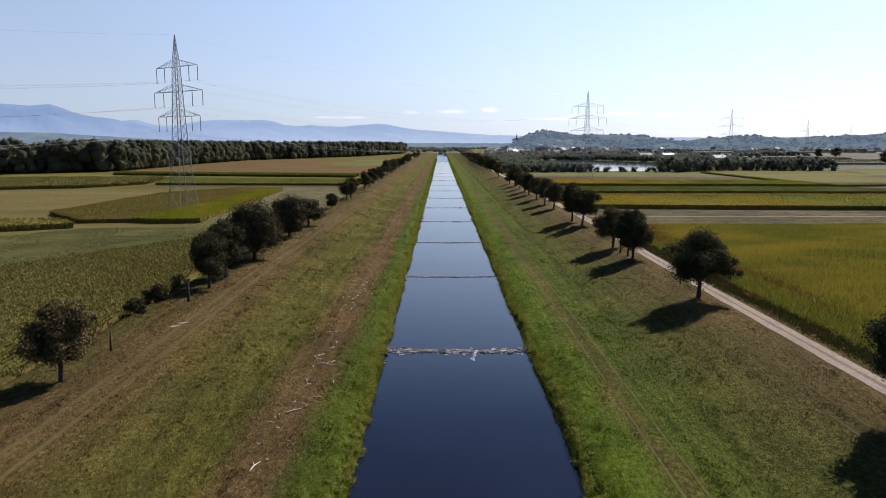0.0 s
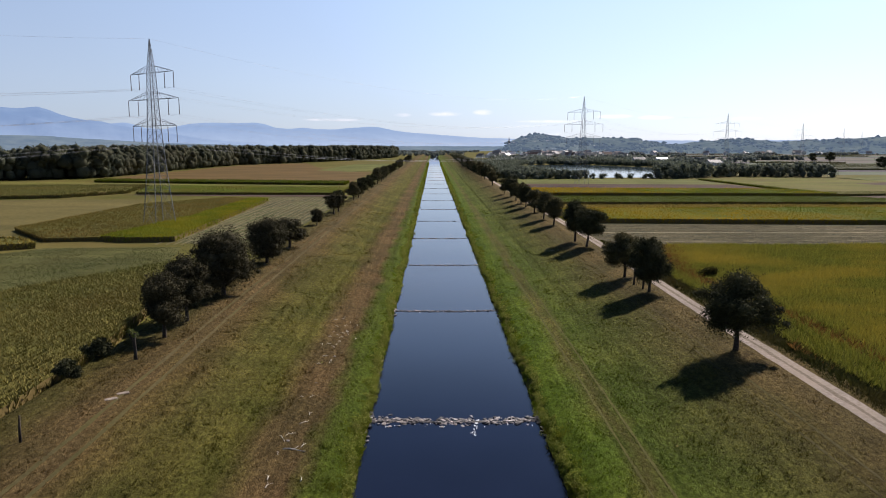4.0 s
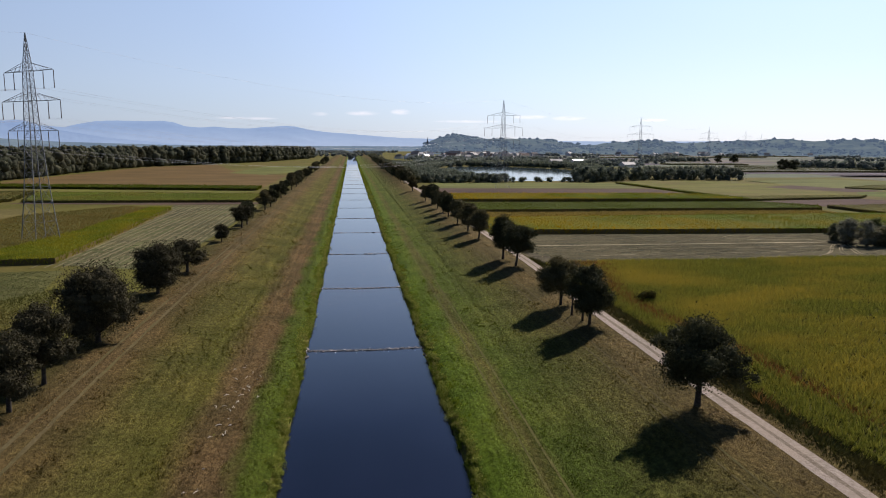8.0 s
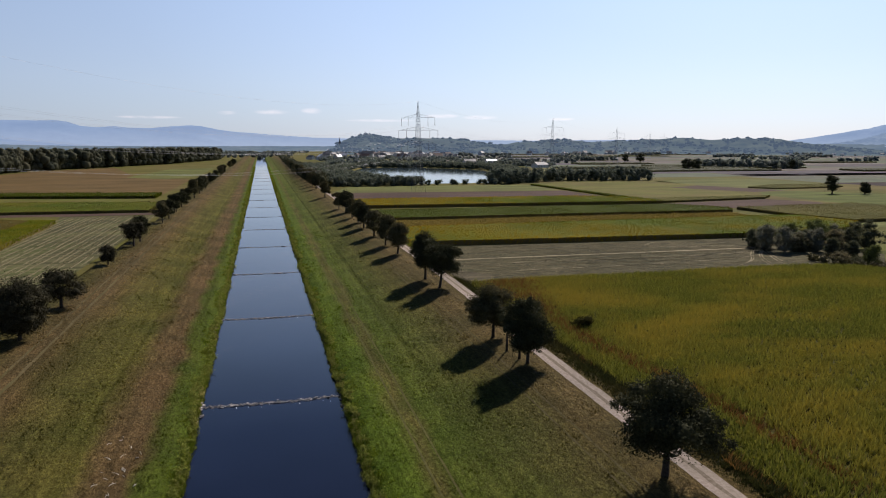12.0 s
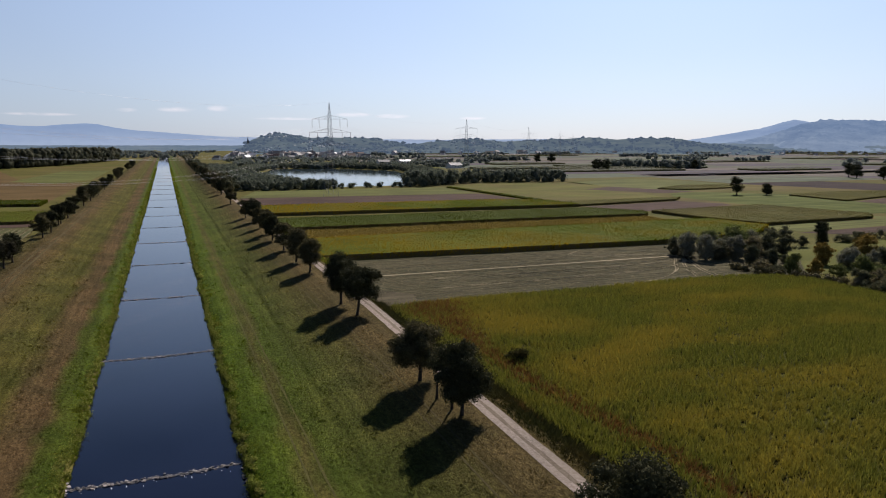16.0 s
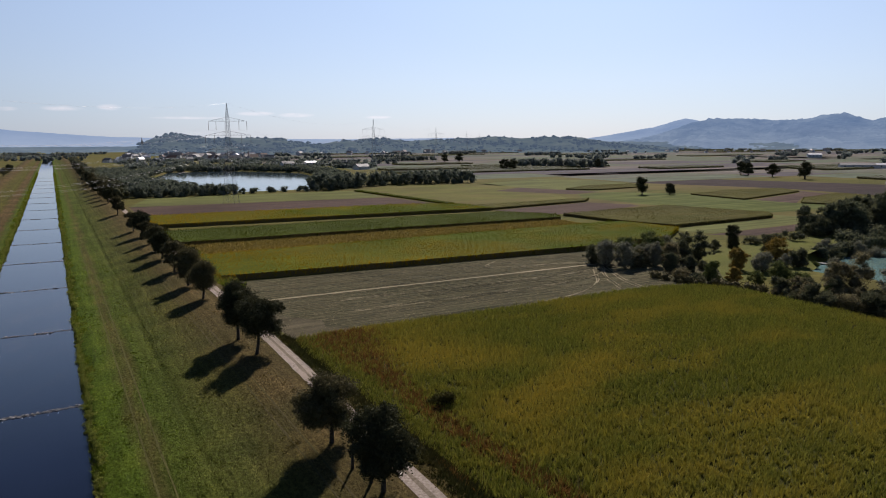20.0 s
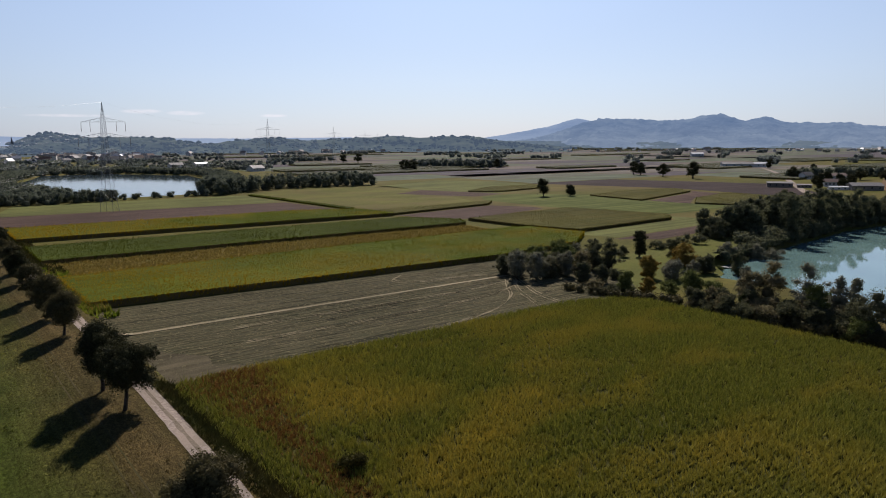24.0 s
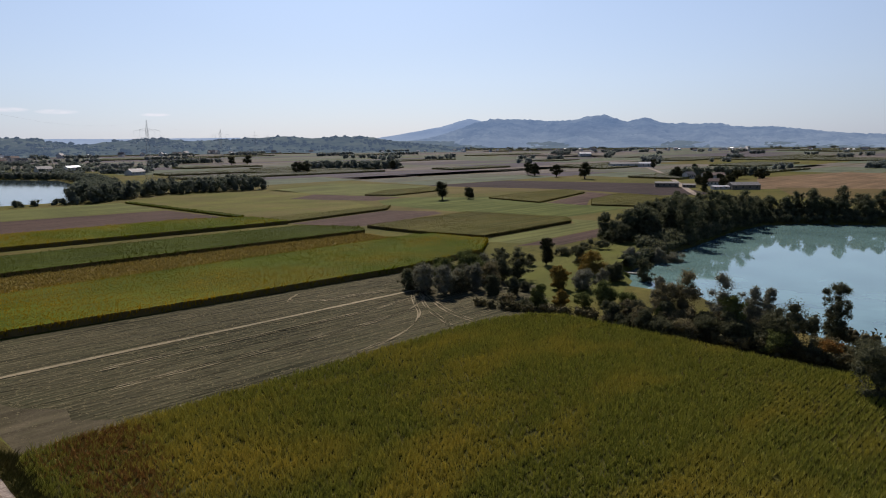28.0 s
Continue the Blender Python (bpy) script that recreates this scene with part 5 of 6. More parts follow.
# the other dyke, near part
for i, (x, y, h, w, tr, le) in enumerate([
        (-34, 57.0, 6.9, 5.8, 2.2, 0), (-34.2, 96, 7.6, 6.4, 2.4, 0), (-34.3, 104, 8.4, 6.4, 2.6, 0), (-34.2, 120, 9.7, 9.6, 1.5, 0),
        (-34.6, 150, 8.4, 7.8, 1.6, 0), (-34.4, 171, 6.6, 7.8, 1.7, 0), (-35.6, 216, 4.6, 4.4, 1.4, 0), (-35.2, 248, 7.4, 6.4, 2.2, 0)]):
    tree(x, y, h, w, 140 + i, M_LEAF_RUST if i == 0 else M_LEAF_BROWN, tr, 14000 if i == 0 else 32000 if i in (3, 4) else 22000 if i < 5 else 9000, 0.12, le, ("small tree with sparse brownish leaves on the dyke", "dark leafy tree on the dyke beside a maize field", "large dense dark tree on the dyke")[0 if i == 0 else 2 if i in (3, 4) else 1], group=ROW_L, turn=70, blobs=32, dense=1.0 if i == 0 else 1.3 if i in (3, 4) else 1.12)
# a cut trunk with a few shoots, and a thin sapling stem
bm = bmesh.new()
tube(bm, [(0, 0, -0.2), (0.05, 0, 1.0), (-0.05, 0.05, 2.2), (0.1, 0, 3.1)], [0.22, 0.17, 0.15, 0.12], 9)
tube(bm, [(-0.05, 0, 2.0), (-0.5, 0.2, 2.8), (-0.6, 0.3, 3.4)], [0.14, 0.1, 0.05], 6)
stump = tagged(new("dead_tree"), "bare dead trunk with short broken limbs on the dyke", "dead tree", ROW_L)
part("trunk", bm, M_BARK, stump, smooth=True)
part("ivy", crown_mesh(np.random.default_rng(3), [(0, 0, 2.9, 0.35), (-0.5, 0.2, 3.2, 0.3)], 220, 0.1, M_LEAF_GREEN, 0.5), None, stump, "green shoots on the trunk")
stump.location = (-34, 87.2, float(ground_z(-34, 87.2)))
bm = bmesh.new()
tube(bm, [(0, 0, -0.2), (0.03, 0, 1.1), (0.08, 0.03, 2.3)], [0.12, 0.1, 0.07], 7)
sap = tagged(new("stake"), "thin bare sapling stem on the dyke", "post", ROW_L)
part("stem", bm, M_BARK, sap, smooth=True)
sap.location = (-34, 66, float(ground_z(-34, 66)))
for i, (x, y, h, w) in enumerate([(-38.4, 82, 1.7, 2.6), (-38.6, 88.5, 2.1, 3.2), (-38.0, 112, 2.4, 5)]):
    bush(x, y, h, w, 400 + i, M_LEAF, 5000, 0.11, "dark bush at the foot of the dyke", group="bushes at the foot of the dyke")
bush(-35.6, 160.5, 4.6, 5.0, 412, M_LEAF_BROWN, 6000, 0.12, "dull brown bush between two trees on the dyke")
bush(48.8, 141.5, 3.5, 4.4, 420, M_VERGE, 4000, 0.12, "dark clump of weeds at the edge of the maize")

# ---- the strip of trees by the lake ----
LAKE_ROW = "trees and bushes between the maize and the lake"
KIND = {"s": (M_LEAF_SILVER, "silvery willow by the lake"), "d": (M_LEAF_LAKE, "dark broadleaf tree by the lake"), "g": (M_LEAF_GREEN, "green broadleaf tree by the lake"), "o": (M_LEAF_GOLD, "tree with golden autumn leaves by the lake"), "b": (M_LEAF_OLIVE, "dull brown-green tree by the lake")}


def grove(rows, seed, group, leaves=8500, size=0.135, mats=None):
    for i, (k, x, y, h, w) in enumerate(rows):
        m, lab = KIND[k]
        m = mats or m
        w = w * 1.12
        if h < 3.9:
            bush(x, y, h, w, seed + i, m, leaves // 2, size * 0.8, lab.replace("tree", "bush").replace("willow", "willow bush"), group=group)
        else:
            tree(x, y, h, w, seed + i, m, h * 0.02, leaves, size, 0, lab, group=group, blobs=24)


grove([("s", 142, 215, 8.0, 6.3), ("s", 145, 210, 7.5, 5.9), ("s", 151, 211, 6.7, 4.3), ("s", 155, 209, 7.5, 4.6), ("g", 158, 225, 6.4, 6.5), ("g", 166, 222, 8.2, 6.7), ("s", 170, 218, 6.9, 6.7), ("d", 180, 221, 7.3, 5.3), ("d", 173, 209, 9.2, 6.5), ("d", 153, 201, 5.1, 4.2), ("d", 193, 220, 3.6, 3.5), ("d", 156, 197, 4.8, 3.6), ("d", 162, 198, 2.4, 2.9), ("b", 147, 192, 2.7, 4.7), ("d", 146, 186, 2.1, 4.6), ("g", 150, 184, 6.0, 4.1), ("o", 152, 180, 4.8, 3.3), ("o", 170, 193, 6.3, 4.7), ("d", 216, 224, 2.3, 6.1), ("d", 222, 222, 2.7, 4.3)], 500, LAKE_ROW)
grove([("d", 205, 209, 6.3, 4.3), ("d", 236, 223, 3.3, 8.6), ("d", 254, 224, 7.0, 6.9), ("d", 264, 225, 4.4, 5.4), ("o", 194, 198, 6.7, 8.2), ("s", 174, 188, 5.1, 6.8), ("s", 185, 189, 3.8, 4.0), ("d", 189, 188, 5.2, 5.6), ("g", 163, 175, 5.4, 5.6), ("g", 157, 177, 3.6, 3.9), ("g", 161, 168, 4.2, 5.5), ("s", 228, 205, 4.7, 5.4), ("g", 209, 196, 3.3, 3.1), ("b", 158.4, 153.4, 11.8, 7.2), ("s", 161.9, 160.7, 9.2, 4.0), ("b", 155.5, 156, 9.6, 5.6), ("s", 157.4, 144.6, 12.4, 7.0), ("g", 155, 141.5, 8.8, 5.8), ("s", 158.6, 139.4, 10.6, 4.6), ("s", 160.4, 136.8, 10.4, 3.2)], 540, LAKE_ROW)
grove([("d", 152.3, 130.8, 9.4, 9.2), ("d", 146, 152, 4.1, 5.6), ("b", 147, 148, 4.2, 5.6), ("d", 150, 145, 4.7, 5.7), ("d", 152, 140, 4.8, 5.9), ("d", 153, 136, 4.8, 5.6), ("b", 156, 124, 2.3, 6.8), ("d", 155, 118, 4.3, 7.3), ("s", 172, 120, 4.8, 3.0), ("d", 133, 112, 9.3, 8.3), ("s", 242, 202, 7.4, 5.6), ("s", 248, 199, 5.5, 6.9), ("d", 210, 190, 9.5, 4.8), ("d", 147, 156, 5.2, 4.6), ("d", 147, 161, 2.8, 4.7), ("b", 147, 165, 2.5, 4.0), ("d", 150, 126, 2.8, 4.3), ("d", 142, 110, 8.0, 7.9), ("d", 139, 106, 8.5, 8.7), ("d", 138, 102, 9.0, 8.6)], 580, LAKE_ROW)
tree(197, 216.5, 8.9, 5.2, 659, M_LEAF, 0.6, 9000, 0.14, 0, "upright dark tree on the meadow by the lake", group=LAKE_ROW, blobs=26)
tree(164.2, 126.0, 12.6, 5.4, 660, M_LEAF_LAKE, 0.6, 13000, 0.12, 0, "tall narrow poplar at the lake's edge", group=LAKE_ROW, blobs=30)
tree(160.4, 128.5, 6.6, 1.8, 661, M_LEAF_SILVER, 1.6, 1100, 0.1, 0, "thin pale sapling at the lake's edge", group=LAKE_ROW, blobs=10)
# big grove on the far shore of the lake
rows = []
rg = random.Random(31)
for i in range(30):
    x = 262 + i * 3.6 + rg.uniform(-2, 2)
    rows.append((rg.choice("ddgdb"), x, 219 + rg.uniform(0, 18) * (1 if i < 24 else 0.7) + max(0, (x - 350) * -0.02), rg.uniform(10, 15) if i < 24 else rg.uniform(8, 11), rg.uniform(7, 10)))
grove(rows, 700, "grove on the far shore of the lake", 4200, 0.26, M_LEAF_GROVE)
grove([("d", 262, 226, 12, 9), ("g", 256, 228, 8, 7), ("d", 384, 222, 8, 8), ("g", 394, 212, 9, 9), ("d", 402, 202, 10, 8), ("g", 408, 192, 9, 9), ("d", 414, 180, 10, 9), ("g", 420, 168, 9, 9), ("d", 424, 156, 9, 9), ("b", 428, 142, 9, 9), ("d", 432, 128, 9, 9), ("d", 345, 246, 14, 6)], 760, "grove on the far shore of the lake", 4200, 0.26, M_LEAF_GROVE)

grove([("d", 292, 222, 16.5, 11), ("g", 286, 214, 17, 10), ("d", 300, 218, 15, 10), ("d", 312, 221, 14, 10), ("g", 323, 219, 17, 10), ("b", 334, 219, 16.5, 9), ("d", 345, 220, 14, 9), ("g", 356, 219, 16, 11), ("b", 367, 220, 11, 8), ("d", 378, 220, 10, 8), ("d", 391, 219, 10, 9), ("b", 397, 213, 9, 6), ("d", 401, 209, 12, 7), ("d", 402, 202, 15, 9), ("b", 406, 197, 9.5, 8), ("d", 412, 191, 15, 9), ("d", 419, 184, 11, 10), ("b", 424, 176, 13, 8)], 820, "grove on the far shore of the lake", 5200, 0.24, M_LEAF_GROVE)
rg = random.Random(33)
rows = [(rg.choice("ddbdg"), rg.uniform(148.5, 155), y, rg.uniform(4.0, 6.2), rg.uniform(3.6, 5.2)) for y in np.arange(131, 166, 2.1)]
rows += [(rg.choice("dsdgb"), 143 + rg.uniform(0, 28), 208 + rg.uniform(0, 14), rg.uniform(4.5, 7.5), rg.uniform(4, 6)) for i in range(16)]
grove(rows, 860, LAKE_ROW, 6500, 0.14)
bush(154.5, 123.6, 3.0, 5.2, 899, M_WEED, 4000, 0.12, "reddish shrub beside the hedge", group=LAKE_ROW)

# lone trees on the plain
for i, (x, y, h, w) in enumerate([(349, 410, 12, 11), (366, 402, 8, 9), (629, 545, 14, 14), (637, 560, 14, 14), (622, 512, 13, 13), (613, 472, 17, 17), (656, 803, 12, 10), (668, 812, 11, 8), (637, 1144, 16, 18), (621, 1168, 14, 18), (511, 810, 14, 20), (527, 818, 13, 18)]):
    tree(x, y, h, w, 800 + i, M_LEAF, h * 0.18, 3600, 0.34, 0, "lone dark tree among the fields", group="lone trees on the plain", blobs=20)

# ---- far woods, as joined masses of crowns ----
def woods(name, label, pts, height, width, leaves, size, seed, material=None, core=0.6):
    """Many crowns in one mass: ragged inner bodies under loose leaves."""
    rng = np.random.default_rng(seed)
    VV, FF, off = [], [], 0
    for x, y in pts:
        h, w = height * rng.uniform(0.78, 1.08), width * rng.uniform(0.8, 1.25)
        z = max(-3.4, float(ground_z(x, y)))
        bl = [(x + rng.normal(0, w * 0.2), y + rng.normal(0, w * 0.2), z + h * f, w * r) for f, r in ((0.2, 0.42), (0.45, 0.46), (0.68, 0.38), (0.82, 0.26), (0.6, 0.36))]
        V, F = leaf_cloud(rng, bl, leaves, size)
        VV.append(V), FF.append(F + off)
        off += len(V)
        for bx, by, bz, br in bl:
            v = CORE_V * br * core * (1 + 0.14 * rng.normal(size=(len(CORE_V), 1))) + np.array([bx, by, bz])
            v[:, 2] = np.maximum(v[:, 2], z - 0.3)
            VV.append(v), FF.append(CORE_F + off)
            off += len(v)
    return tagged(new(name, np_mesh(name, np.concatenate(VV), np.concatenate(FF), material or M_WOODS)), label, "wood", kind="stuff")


def along(line, step, rows, depth, seed):
    rng = np.random.default_rng(seed)
    out = []
    for (x0, y0), (x1, y1) in zip(line, line[1:]):
        L = math.hypot(x1 - x0, y1 - y0)
        nx, ny = -(y1 - y0) / L, (x1 - x0) / L
        for i in range(int(L / step)):
            for r in range(rows):
                t, o = (i + rng.uniform(0, 1)) * step / L, (r + rng.uniform(0.2, 0.8)) * depth
                out.append((x0 + (x1 - x0) * t + nx * o, y0 + (y1 - y0) * t + ny * o))
    return out


woods("forest", "dark broadleaf forest along the fields", along([(-76, 1560), (-138, 1219), (-192, 1085), (-256, 939), (-262, 786), (-262, 660), (-262, 569), (-300, 536), (-330, 517), (-520, 480)][::-1], 6.5, 5, 10, 41), 26.5, 13, 480, 0.66, 41, M_FOREST, 0.9)
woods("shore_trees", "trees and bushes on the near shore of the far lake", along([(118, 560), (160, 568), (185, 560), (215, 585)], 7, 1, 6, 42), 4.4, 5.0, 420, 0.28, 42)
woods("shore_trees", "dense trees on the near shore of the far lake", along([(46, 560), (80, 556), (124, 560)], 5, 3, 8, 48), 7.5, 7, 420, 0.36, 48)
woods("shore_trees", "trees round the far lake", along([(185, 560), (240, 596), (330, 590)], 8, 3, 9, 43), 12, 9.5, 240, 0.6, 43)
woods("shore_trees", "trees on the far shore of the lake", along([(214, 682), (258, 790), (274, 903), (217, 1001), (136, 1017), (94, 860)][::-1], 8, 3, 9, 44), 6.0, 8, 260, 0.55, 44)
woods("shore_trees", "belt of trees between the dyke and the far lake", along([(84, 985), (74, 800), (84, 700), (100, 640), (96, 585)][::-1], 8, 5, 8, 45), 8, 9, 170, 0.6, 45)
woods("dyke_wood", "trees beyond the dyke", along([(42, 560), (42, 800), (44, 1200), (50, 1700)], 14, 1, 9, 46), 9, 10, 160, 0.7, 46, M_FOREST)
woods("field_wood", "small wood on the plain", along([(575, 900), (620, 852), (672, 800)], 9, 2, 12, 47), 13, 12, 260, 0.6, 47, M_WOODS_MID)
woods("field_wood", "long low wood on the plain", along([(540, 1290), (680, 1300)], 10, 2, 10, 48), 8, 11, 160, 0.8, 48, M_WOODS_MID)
woods("farm_trees", "trees round the farm", along([(690, 405), (740, 400), (790, 350)], 9, 2, 9, 49), 10, 10, 160, 0.7, 49)
far_pts = []
rgf = np.random.default_rng(50)
for _ in range(54):
    cx, cy, n_ = rgf.uniform(100, 2600), rgf.uniform(1150, 2500), int(rgf.integers(3, 9))
    a = rgf.uniform(-0.4, 0.4)
    far_pts += [(cx + i * 13 * math.cos(a), cy + i * 13 * math.sin(a) + rgf.normal(0, 5)) for i in range(n_)]
for _ in range(45):
    cx, cy, n_ = rgf.uniform(900, 3000), rgf.uniform(250, 1200), int(rgf.integers(2, 6))
    far_pts += [(cx + i * 13, cy + rgf.normal(0, 5)) for i in range(n_)]
for _ in range(30):
    cx, cy, n_ = rgf.uniform(-900, 80), rgf.uniform(1700, 2900), int(rgf.integers(6, 16))
    far_pts += [(cx + i * 14, cy + rgf.normal(0, 6)) for i in range(n_)]
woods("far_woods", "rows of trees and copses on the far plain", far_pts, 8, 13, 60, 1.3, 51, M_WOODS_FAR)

rgt = np.random.default_rng(52)
town = [(rgt.uniform(60, 430) + (y - 1000) * 0.12, y) for y in rgt.uniform(962, 1680, 330)]
town = [q for q in town if not bool(inside(FAR_LAKE, q[0], q[1]))]
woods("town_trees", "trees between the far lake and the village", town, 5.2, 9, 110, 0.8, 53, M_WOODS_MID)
woods("hedge", "low dense hedge along the edge of the maize", along([(150, 80), (149, 100), (148, 120), (148, 140), (149, 158)][::-1], 2.2, 2, 2.2, 60), 2.3, 2.7, 300, 0.2, 60, M_LEAF_B)
woods("hedge", "low dark hedge at the corner of the maize", along([(149, 158), (148, 172), (144, 184), (141, 196)][::-1], 2.4, 1, 2.2, 65), 1.9, 2.8, 220, 0.22, 65, M_LEAF_B)
woods("undergrowth", "dark undergrowth at the lake's edge", along([(156, 92), (162, 116), (168, 134), (176, 150)][::-1], 4, 1, 3.0, 61), 3.2, 4.0, 140, 0.32, 61, M_LEAF_B)
woods("shore_trees", "trees beside the dyke", along([(44, 505), (46, 560), (50, 640), (54, 760)], 13, 1, 8, 62), 9, 7.5, 300, 0.45, 62, M_LEAF)
woods("far_shore_trees", "row of round trees on the far shore", along([(140, 1024), (218, 1009), (278, 908), (262, 800)], 11, 2, 10, 63), 7.5, 9, 300, 0.55, 63)
woods("shore_bushes", "low bushes hanging over the far shore of the lake", along([(222, 203), (236, 204), (257, 208), (298, 212), (341, 217), (372, 216), (388, 207), (399, 191), (412, 172)], 2.6, 1, 1.5, 66), 3.6, 4.6, 260, 0.26, 66, M_LEAF_GROVE)
woods("grove_floor", "undergrowth below the grove", along([(250, 207), (262, 210), (300, 214), (345, 219), (378, 217), (394, 207), (404, 190), (416, 168), (424, 130)], 3.4, 2, 4, 64), 3.4, 5, 220, 0.35, 64, M_LEAF_GROVE)

# ---- pylons and wires ----
def pylon(x, y, height, turn, thick=1.0, steel=M_STEEL):
    """A lattice tower with three cross-arms and long insulators."""
    k = height / 57.0
    slim = 1.0 if steel == M_STEEL else 0.6
    top = tagged(new("pylon"), "tall grey lattice power pylon with three cross-arms" if steel == M_STEEL else "haze-paled grey lattice pylon far across the fields", "pylon", "pylons of the power line")
    levels = [0, 12, 20, 31, 39, 46.9, 49.5, 57]
    half = lambda z: float(np.interp(z, levels, [3.5, 2.5, 1.95, 1.42, 1.15, 0.92, 0.72, 0.04]))
    for sx, sy in ((1, 1), (1, -1), (-1, -1), (-1, 1)):
        bm = bmesh.new()
        tube(bm, [(sx * half(z), sy * half(z), z) for z in levels], [(0.13 if z < 44 else 0.08) * thick for z in levels], 4)
        part("leg", bm, steel, top)
    bm = bmesh.new()
    z = 0.0
    while z < 55:
        h = half(z)
        step = max(1.6, h * 1.75)
        z1 = min(z + step, 56.5)
        g = half(z1)
        c0 = [(h, h), (h, -h), (-h, -h), (-h, h)]
        c1 = [(g, g), (g, -g), (-g, -g), (-g, g)]
        for i in range(4):
            a, b = c0[i], c0[(i + 1) % 4]
            p, q = c1[i], c1[(i + 1) % 4]
            beam(bm, (*a, z), (*q, z1), 0.06 * thick)
            beam(bm, (*b, z), (*p, z1), 0.06 * thick)
            beam(bm, (*p, z1), (*q, z1), 0.06 * thick)
        z = z1
    part("bracing", bm, steel, top)
    tips = []
    for z, arm, rise in ((31.0, 11.8, 2.3), (39.0, 13.6, 2.3), (46.9, 11.5, 2.2)):
        for s in (-1, 1):
            bm = bmesh.new()
            h = half(z)
            tip = (s * arm, 0, z)
            for sy in (-1, 1):
                beam(bm, (s * h, sy * h, z), tip, 0.11 * thick)
                beam(bm, (s * h, sy * half(z + rise), z + rise), tip, 0.085 * thick)
                for j in range(1, 5):
                    t = j / 5
                    beam(bm, (s * (h + (arm - h) * t), sy * h * (1 - t), z), (s * (h + (arm - h) * (t - 0.12)), sy * h * (1 - t), z + rise * (1 - t + 0.12)), 0.05 * thick)
            arm_part = part("cross_arm", bm, steel, top)
            for t in (0.56, 1.0):
                bm = bmesh.new()
                px = s * (h + (arm - h) * t)
                tube(bm, [(px, 0, z), (px, 0, z - 0.5), (px, 0, z - 4.2), (px, 0, z - 4.8)], [0.04, 0.11 * slim, 0.11 * slim, 0.17 * slim], 6)
                part("insulator", bm, M_GLASS if steel == M_STEEL else steel, arm_part, "hanging insulator string")
                tips.append((px, 0, z - 4.8))
    tips.append((0, 0, 57))
    m = pose(x, y, 0, 0, 0, turn) @ Matrix.Diagonal((k, k, k, 1))
    top.matrix_basis = m
    return [m @ Vector(t) for t in tips]


PYLONS = [(-278, -7, 57, -37), (-90, 240, 58.3, -37), (98, 487, 58.0, -37, 0.8), (316, 779, 60.0, -37, 0.75, M_STEEL_HAZED), (548, 1065, 59, -37, 0.75, M_STEEL_HAZED), (785, 1365, 59, -37, 0.5, M_STEEL_HAZED), (1000, 1660, 59, -37, 0.5, M_STEEL_HAZED)]
TIPS = [pylon(*p) for p in PYLONS]
for a, b in zip(TIPS, TIPS[1:]):
    line = tagged(new("power_line"), "thin grey wires hanging between two pylons", "wire", "wires of the power line")
    for p, q in zip(a, b):
        bm = bmesh.new()
        pts = [p.lerp(q, t) - Vector((0, 0, 8.5 * 4 * t * (1 - t))) for t in np.linspace(0, 1, 15)]
        tube(bm, pts, [0.016] * 15, 4)
        part("wire", bm, M_WIRE, line)

# ---- far hills and mountains ----
def ridge(name, pts, depth, material, label, seed, rough=1.0):
    """A range of hills: a relief that rises from the plain to a crest line of (x, y, height)."""
    rng = np.random.default_rng(seed)
    P = np.array(pts, float)
    s = np.concatenate([[0], np.cumsum(np.hypot(*np.diff(P[:, :2], axis=0).T))])
    u = np.arange(0, s[-1], max(14.0, s[-1] / 260))
    X, Y, H = (np.interp(u, s, P[:, i]) for i in range(3))
    V = []
    rows = 14
    eye = np.array([10.0, 60.0])
    for j in range(rows):
        f = j / (rows - 1)
        for i in range(len(u)):
            d = np.array([X[i], Y[i]]) - eye
            d /= np.linalg.norm(d)
            o = (f - 1) * depth
            h = H[i] * (f ** 1.25)
            nz = noise.fractal((X[i] * 0.004 + j * 0.35, Y[i] * 0.004, seed), 1.0, 2.0, 5)
            spur = abs(noise.noise((u[i] * 0.0035 + 0.6 * nz, j * 0.05, seed * 1.7))) * 2 - 0.55
            h += rough * H[i] * (0.16 * nz - 0.17 * spur) * math.sin(math.pi * min(1, f * 0.93)) + rough * 2.2 * rng.normal() * (0.4 if f > 0.95 else 1) * min(1, f * 3)
            V.append((X[i] + d[0] * o, Y[i] + d[1] * o, max(h, -1) - (2 if j == 0 else 0)))
    n = len(u)
    F = [(j * n + i, j * n + i + 1, (j + 1) * n + i + 1, (j + 1) * n + i) for j in range(rows - 1) for i in range(n - 1)]
    back = len(V)
    V += [(V[(rows - 1) * n + i][0] * 1.04, V[(rows - 1) * n + i][1] * 1.04, -5) for i in range(n)]
    F += [((rows - 1) * n + i, (rows - 1) * n + i + 1, back + i + 1, back + i) for i in range(n - 1)]
    return tagged(new(name, np_mesh(name, V, F, material, True)), label, "hill", kind="structure")


